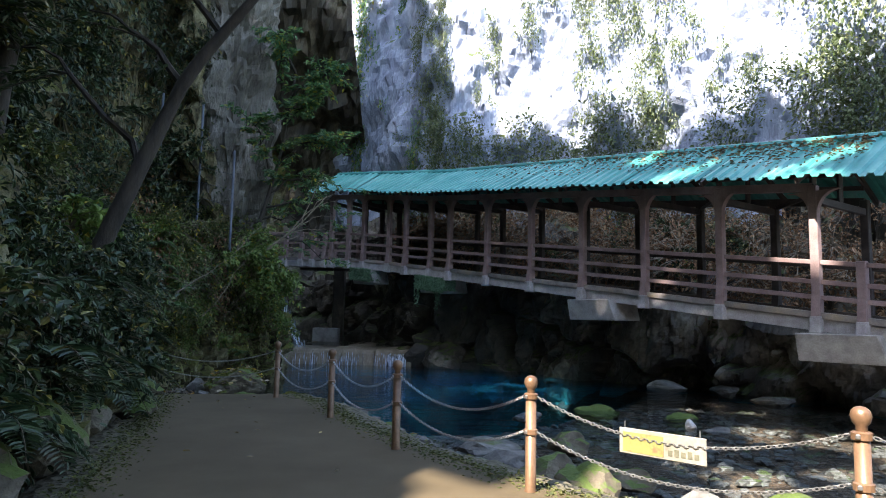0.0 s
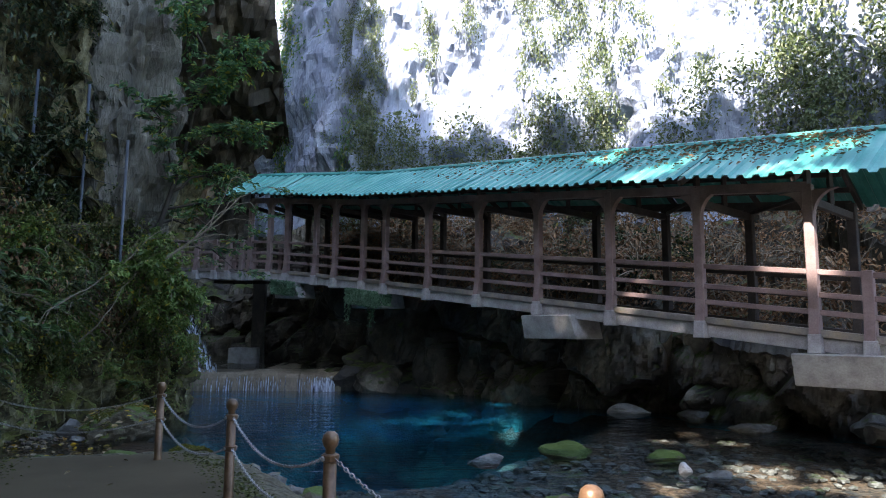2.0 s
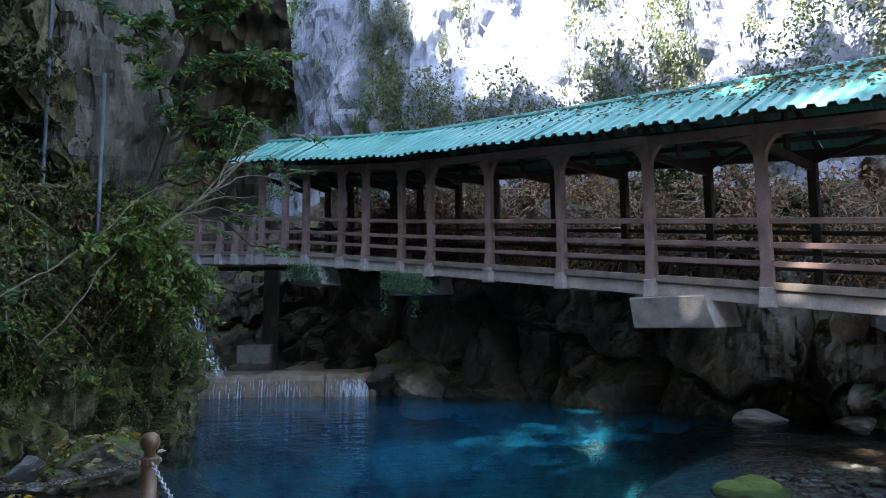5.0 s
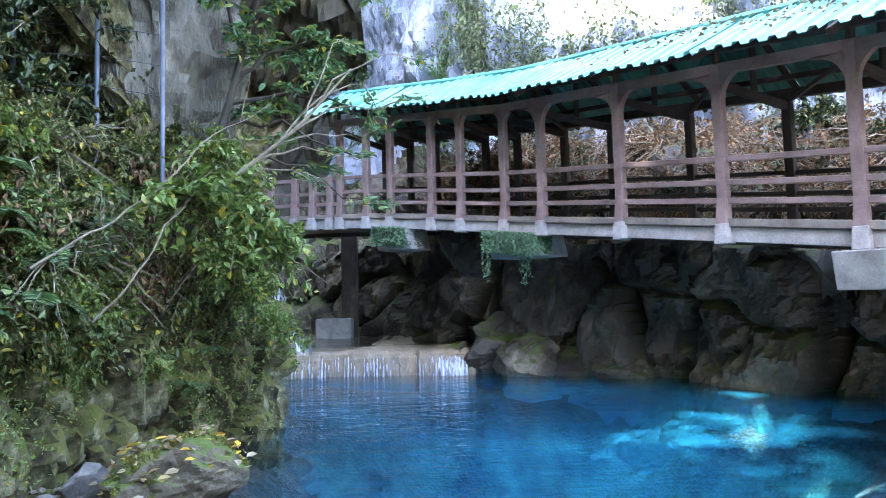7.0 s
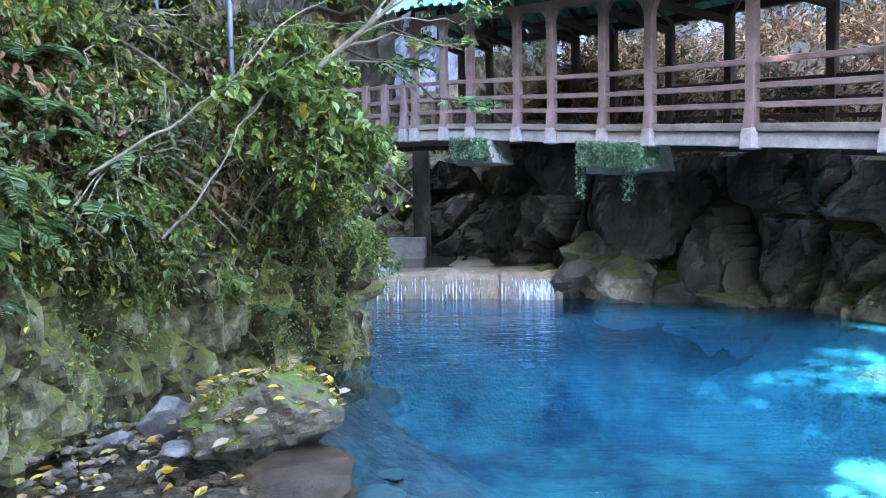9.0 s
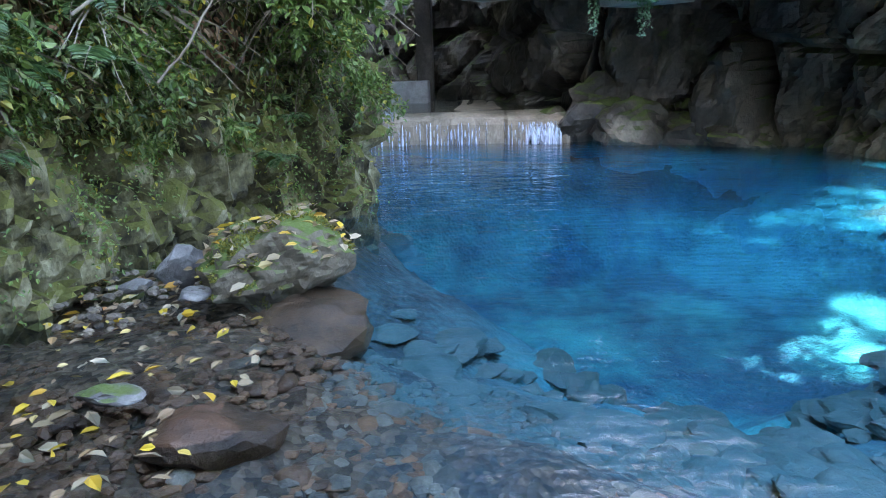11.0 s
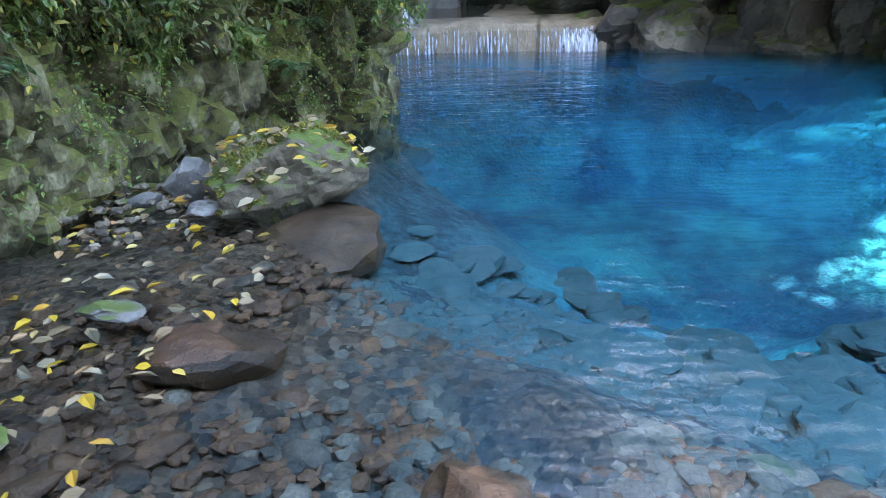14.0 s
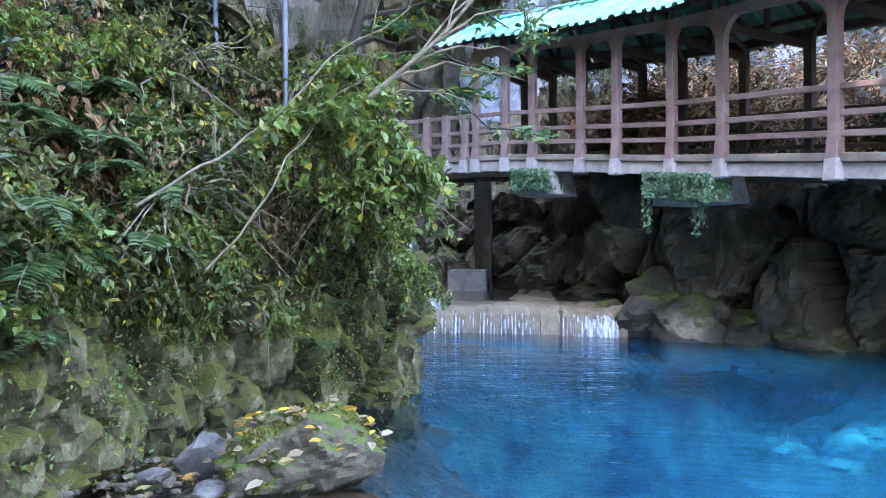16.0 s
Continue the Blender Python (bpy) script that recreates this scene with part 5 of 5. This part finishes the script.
def patchy(p, scale, cut, seed=0.0):
    return fbm(Vector((p[0] * scale + seed, p[1] * scale, p[2] * scale * 0.45)), 3) > cut


undergrowth("undergrowth", "low dark leaves and creepers covering the bank", BANK_AT, BANK_N, 22000, lambda p: 11 < p[1] < 20.5 and 1.1 + 0.5 * math.sin(p[1]) < p[2] < 5.5 and patchy(p, 0.8, -0.25), 0.09, LEAF, 51)
undergrowth("undergrowth", "dark leaves on the rock above the bank", BANK_AT, BANK_N, 34000, lambda p: 2 < p[1] < 21.0 and 4.5 < p[2] < 16 and patchy(p, 0.5, -0.3), 0.15, LEAF_SHADED, 52, 0.8, 0.6)
undergrowth("undergrowth", "leaves covering the bank beside the path, darkened for shade", BANK_AT, BANK_N, 22000, lambda p: 2 < p[1] < 11.5 and 0.5 + 0.4 * math.sin(p[1]) < p[2] < 5.5 and patchy(p, 0.8, -0.35), 0.09, LEAF_SHADED, 60)
undergrowth("moss_tufts", "short moss and small weeds on the lower rock", BANK_AT, BANK_N, 9000, lambda p: 11 < p[1] < 20 and -0.5 < p[2] < 1.4 and patchy(p, 1.2, 0.0, 4), 0.045, LEAF_BRIGHT, 53, 0.2, 0.06)
undergrowth("dry_stems", "withered brown leaves hanging in the undergrowth", BANK_AT, BANK_N, 6000, lambda p: 11.5 < p[1] < 19 and 1.4 < p[2] < 4.8 and patchy(p, 0.9, 0.1, 9), 0.11, LEAF_DRY, 54, 1.6, 0.3)
undergrowth("cliff_vines", "pale green vines hanging in strands on the cliff", CLIFF_AT, CLIFF_N, 60000, lambda p: p[0] > -1.5 and p[2] < 22 and fbm(Vector((p[0] * 0.55, p[1] * 0.55, p[2] * 0.1)), 4) > 0.02 and fbm(Vector((p[0] * 2.2, p[1] * 2.2, p[2] * 0.9)), 3) > 0.06, 0.12, IVY, 55, 1.4, 0.5)
undergrowth("cliff_vines", "green vines on the shaded cliff", CLIFF_AT, CLIFF_N, 5000, lambda p: p[0] < -0.5 and p[2] < 24 and fbm(Vector((p[0] * 0.5 + 7, p[1] * 0.5, p[2] * 0.1)), 4) > 0.42, 0.2, LEAF_TREE, 56, 1.4, 0.4)
undergrowth("cliff_vines", "thick green creepers beside the end of the roof", CLIFF_AT, CLIFF_N, 12000, lambda p: p[0] > 13 and p[1] > 8 and 2 < p[2] < 16 and patchy(p, 0.5, -0.35), 0.2, IVY, 58, 1.0, 0.9)
undergrowth("cliff_bushes", "green bushes at the foot of the cliff behind the roof", CLIFF_AT, CLIFF_N, 16000, lambda p: p[0] > -2 and 6.5 < p[2] < 10.5 and patchy(p, 0.6, -0.02, 3), 0.15, IVY, 57, 0.4, 1.6)
undergrowth("dry_creepers", "brown withered leaves on the shaded slope behind the bridge", TERRACE_AT[:, 62:], -TERRACE_N[:, 62:] if TERRACE_N[200, 70, 2] < 0 else TERRACE_N[:, 62:], 22000, lambda p: p[0] > -2 and patchy(p, 0.7, -0.2, 6), 0.14, LEAF_DRY, 59, 0.2, 0.5)
for _ in range(46):
    i, v = rng.integers(75, 190), rng.uniform(0.25, 0.9)
    p = plan[i, :2] * (1 - v) + plan[i, 2:4] * v
    copy_scaled(WITHERED[rng.integers(2)], pose(p[0], p[1], plan[i, 4] + slope(v) + 0.5, rng.uniform(-20, 20), rng.uniform(-20, 20), rng.uniform(0, 360)), rng.uniform(1.0, 1.7))


def hanging_vine(seed, ln):
    """A thin bent stem that hangs from the bank, sparsely set with leaves."""
    rng = np.random.default_rng(seed)
    root = thing("hanging_vine", "thin brown vine hanging from the bank with few small leaves", "vine", "hanging vines")
    a = rng.uniform(0, 6.28)
    pts = np.array([(0.10 * math.sin(q * 3 + a) + 0.04 * math.sin(q * 9), 0.10 * math.cos(q * 2.4 + a), -ln * q) for q in np.linspace(0, 1, 12)])
    link("stem", *tube(pts, [0.008 - 0.0004 * k for k in range(12)], 4), TWIG, root)
    n = int(ln * 16)
    k = rng.integers(1, 12, n)
    leaf_cloud("leaves", pts[k] + rng.normal(0, 0.03, (n, 3)), rng.normal(0, 0.8, (n, 3)) + np.array((0, 0, -0.5)), rng.uniform(0.05, 0.12, n), LEAF_BRIGHT, root, 0.6, 0.3, rng)
    return root


VINES = [hanging_vine(300 + k, 0.8 + 0.3 * k) for k in range(5)]
vine_rng = np.random.default_rng(310)
for n in range(44):
    while True:
        i, j = vine_rng.integers(5, NU - 60), vine_rng.integers(0, NV)
        if 12 < BANK_AT[i, j, 1] < 19 and 1.5 < BANK_AT[i, j, 2] < 3.6:
            break
    m = pose(*(BANK_AT[i, j] + BANK_N[i, j] * vine_rng.uniform(0.25, 0.55)), 0, 0, vine_rng.uniform(0, 360))
    if n < 5:
        VINES[n].matrix_world = m
    else:
        copy_thing(VINES[n % 5], m)


def verge():
    """Moss and small weeds along the edge of the footpath."""
    rng = np.random.default_rng(71)
    spots = []
    for side, n in ((PATH_RIGHT[:-1], 5200), (PATH_LEFT[2:], 2600)):
        line = resample(side, 400)
        for _ in range(n):
            p = line[rng.integers(400)]
            x, y = p + rng.normal(0, 0.11, 2)
            inside = to_polygon(np.array([x]), np.array([y]), EDGE)[0] < 0
            spots.append((x, y, 0.0 if inside else floor_at(x, y) + 0.03))
    n = len(spots)
    ob = leaf_cloud("verge_moss", spots, rng.normal(0, 0.6, (n, 3)) * (1, 1, 0.15), rng.uniform(0.02, 0.05, n), MOSS_LEAF, None, 0.6, 0.2, rng)
    tagged(ob, "moss and small weeds along the footpath edge", "moss", kind="stuff")


verge()


def tree(name, label, stem, limbs, crown, size, material, seed, girth=0.14, bark=BARK):
    """A tapered trunk along stem, limbs that fork from it, and leaf sprays at their ends."""
    rng = np.random.default_rng(seed)
    root = thing(name, label, name, m=pose(*stem[0]))
    inv = root.matrix_world.inverted()
    st = resample(np.array(stem), 14)
    o = link("trunk", *tube(st, [girth * (1 - 0.055 * i) for i in range(14)], 9), bark, root, smooth=True)
    o.matrix_parent_inverse = inv
    tubes, spots, ways = [], [], []
    for start, end, leaves in limbs:
        a, b = st[start], np.array(end, float)
        ln = np.linalg.norm(b - a)
        pts = [a + (b - a) * q + np.array((0, 0, 0.12 * ln * math.sin(q * 3.0))) + rng.normal(0, 0.02 * ln, 3) * (q > 0) for q in np.linspace(0, 1, 8)]
        tubes.append(tube(pts, [girth * 0.42 * (1 - 0.11 * i) for i in range(8)], 6))
        for _ in range(leaves):
            k = rng.integers(2, 8)
            d = rng.normal(0, 1, 3) * (1, 1, 0.32)
            ln2 = crown * rng.uniform(0.4, 1.0)
            tw = [pts[k] + d / np.linalg.norm(d) * ln2 * q + np.array((0, 0, -0.22 * ln2 * q * q)) for q in np.linspace(0, 1, 5)]
            tubes.append(tube(tw, [0.012 * (1.1 - 0.2 * i) + 0.002 for i in range(5)], 3))
            for q in rng.uniform(0.25, 1.0, 42):
                i = min(int(q * 4), 3)
                p = tw[i] + (tw[i + 1] - tw[i]) * (q * 4 - i)
                spots.append(p + rng.normal(0, 0.07, 3) * (1, 1, 0.4))
                ways.append(d * 0.5 + rng.normal(0, 0.6, 3) * (1, 1, 0.4) + np.array((0, 0, -0.15)))
    o = link("branchwork", *join(tubes), bark, root)
    o.matrix_parent_inverse = inv
    if spots:
        o = leaf_cloud("crown", spots, ways, rng.uniform(0.6, 1.2, len(spots)) * size, material, root, 0.42, 0.25, rng)
        o.matrix_parent_inverse = inv
    return root


tree("tree", "small tree with flat layered green sprays growing from the bank", [(-5.9, 18.9, 2.4), (-5.3, 19.0, 4.2), (-4.9, 19.2, 6.0), (-4.6, 19.4, 8.6)],
     [(12, (-3.2, 19.0, 8.6), 22), (11, (-3.5, 18.6, 7.6), 22), (9, (-3.3, 19.0, 6.6), 20), (8, (-5.6, 18.2, 6.9), 14), (7, (-3.6, 19.4, 5.4), 16), (6, (-3.4, 19.6, 4.4), 6), (5, (-3.5, 19.6, 3.6), 4), (13, (-5.2, 18.6, 9.6), 16), (4, (-3.6, 19.3, 2.9), 2)],
     0.95, 0.17, LEAF_TREE, 61, 0.09)
# its last six limbs are added above view, to shade the left bank
tree("tree", "dark bare-trunked tree leaning over the footpath", [(-4.4, 7.6, 0.8), (-3.95, 7.5, 2.0), (-3.4, 7.5, 3.3), (-3.05, 7.5, 4.1), (-2.2, 7.5, 5.2), (-1.6, 7.4, 6.6)],
     [(8, (-3.7, 7.7, 5.6), 2), (6, (-4.3, 7.6, 4.9), 3), (10, (-2.6, 7.8, 6.4), 2), (4, (-5.0, 7.4, 4.4), 4), (13, (-2.4, 5.6, 7.6), 26), (12, (-3.6, 9.0, 7.6), 26), (11, (-4.4, 5.4, 7.2), 26), (13, (-1.2, 8.6, 8.2), 20), (12, (-4.8, 7.2, 7.6), 24), (11, (-3.0, 3.4, 7.0), 24)], 1.1, 0.13, LEAF_SHADED, 62, 0.12)
tree("tree", "grey bare twigs reaching over the water from the bank", [(-5.4, 17.6, 2.4), (-4.8, 17.7, 3.0), (-4.0, 17.9, 3.7), (-3.3, 18.2, 4.6)],
     [(6, (-3.2, 18.4, 3.6), 2), (8, (-2.9, 18.2, 4.0), 2), (4, (-3.6, 18.0, 2.9), 1), (9, (-3.4, 18.6, 5.2), 2), (10, (-2.7, 18.4, 4.9), 1), (7, (-3.0, 18.8, 4.6), 1), (5, (-3.1, 18.1, 3.2), 1)], 0.7, 0.11, LEAF_TREE, 63, 0.04, TWIG)


def bare_branch(stem, twigs, seed, girth):
    """A long crooked branch with a few side twigs."""
    rng = np.random.default_rng(seed)
    root = thing("branch", "long bare crooked grey branch slanting across the bank", "branch", m=pose(*stem[0]))
    inv = root.matrix_world.inverted()
    pts = soften(resample(np.array(stem), 22) + rng.normal(0, 0.05, (22, 3)), 1)
    link("stem", *tube(pts, [girth * (1 - 0.035 * k) for k in range(22)], 6), TWIG, root, smooth=True).matrix_parent_inverse = inv
    for k, end in twigs:
        tw = np.linspace(pts[k], end, 8) + rng.normal(0, 0.025, (8, 3)) * np.linspace(0, 1, 8)[:, None]
        link("twig", *tube(tw, [girth * 0.45 * (1 - 0.1 * q) for q in range(8)], 4), TWIG, root).matrix_parent_inverse = inv


bare_branch([(-6.5, 16.1, 1.8), (-5.9, 16.7, 2.35), (-5.1, 17.5, 3.4), (-4.35, 18.2, 4.25)], [(5, (-6.2, 16.9, 3.1)), (10, (-5.0, 17.0, 3.7)), (14, (-4.2, 17.7, 3.5)), (17, (-4.7, 18.2, 4.6))], 66, 0.017)
bare_branch([(-5.9, 16.3, 1.2), (-5.5, 16.6, 1.9), (-5.35, 17.2, 2.5), (-4.8, 17.6, 3.3)], [(6, (-5.9, 16.7, 2.3)), (12, (-5.0, 17.0, 2.8)), (16, (-5.4, 17.5, 3.3))], 67, 0.013)


# two trees added, crowns mostly out of view, to shade path and bank
tree("tree", "dark tree with a wide crown, added to shade the footpath", [(-4.6, 3.4, 1.2), (-4.5, 3.5, 3.5), (-4.1, 3.6, 5.6), (-3.8, 3.6, 8.6)],
     [(9, (-1.6, 4.2, 8.0), 30), (10, (-2.6, 6.2, 8.4), 30), (8, (-6.0, 5.4, 7.4), 34), (11, (-3.4, 1.4, 8.8), 26), (12, (-4.6, 6.6, 8.9), 32), (7, (-6.4, 3.0, 6.8), 26), (10, (-1.8, 2.0, 8.2), 26), (6, (-6.6, 6.8, 6.4), 30)], 1.3, 0.17, LEAF_SHADED, 64, 0.17)
tree("tree", "dark tree high on the rock bank, added for its shade", [(-6.6, 9.2, 2.6), (-6.5, 9.3, 4.6), (-6.2, 9.3, 6.6), (-6.0, 9.2, 9.4)],
     [(8, (-3.6, 9.4, 8.6), 30), (9, (-4.2, 7.6, 8.8), 30), (7, (-7.6, 10.4, 7.2), 30), (11, (-5.2, 10.2, 9.8), 26), (6, (-7.4, 7.6, 6.2), 30), (5, (-6.2, 8.0, 5.2), 24), (8, (-5.2, 8.6, 7.0), 24)], 1.25, 0.17, LEAF_SHADED, 65, 0.16)


# ---- unseen leaf screen, added to shade the pool, bridge and lower cliff ----
def woods():
    rng = np.random.default_rng(91)
    out, across = Vector((-0.5524, -0.8336, 0)), Vector((0.8336, -0.5524, 0))
    spots, ways, sizes = [], [], []
    for s in np.arange(-28, 10, 0.5):
        for z in np.arange(-2, 66, 0.5):
            ridge_z = float(np.interp(s, [-26, -23, -20, -17.5, -15, -4, 2, 6, 10], [50, 62, 58.5, 52.2, 49.6, 47.8, 46.4, 45.5, 38])) + 1.6 * fbm(Vector((s * 0.5, 0, 3)), 3)
            if z > ridge_z:
                continue
            gap = fbm(Vector((s * 0.7, z * 0.7, 1.0)), 3)
            # openings placed to drop sun patches on the stream, pool, bridge and roof
            if -4 < s < 6 and 16 < z < 29.5 and gap > -0.36:
                continue
            thin = ((s + 8.5) / 2.6) ** 2 + ((z - 28.6) / 4.2) ** 2 < 1.0
            if -5.5 < s < 0.5 and 29.5 < z < 34.5 and gap > -0.15:
                continue
            if -6.5 < s < 0 and 34.5 < z < 39 and gap > -0.14:
                continue
            p = out * (14 + rng.uniform(-1, 1)) + across * (s + rng.uniform(-0.3, 0.3)) + Vector((0, 0, z + rng.uniform(-0.3, 0.3)))
            if thin:  # small leaves set here so that a soft sun patch reaches the pool
                for _ in range(36):
                    spots.append(p + across * rng.uniform(-0.3, 0.3) + Vector((0, 0, rng.uniform(-0.3, 0.3))))
                    ways.append(across * rng.normal(0, 1) + Vector((0, 0, rng.normal(0, 1))))
                    sizes.append(0.16)
                continue
            spots.append(p)
            ways.append(across * rng.normal(0, 1) + Vector((0, 0, rng.normal(0, 1))) + out * rng.normal(0, 0.3))
            sizes.append(rng.uniform(1.5, 2.0))
    ob = leaf_cloud("backdrop", spots, ways, sizes, LEAF, None, 0.95, 0.1, rng, np.tile(np.array(out), (len(spots), 1)))
    tagged(ob, "unseen leaf screen added to shade the pool and bridge", "woods", kind="structure")


woods()
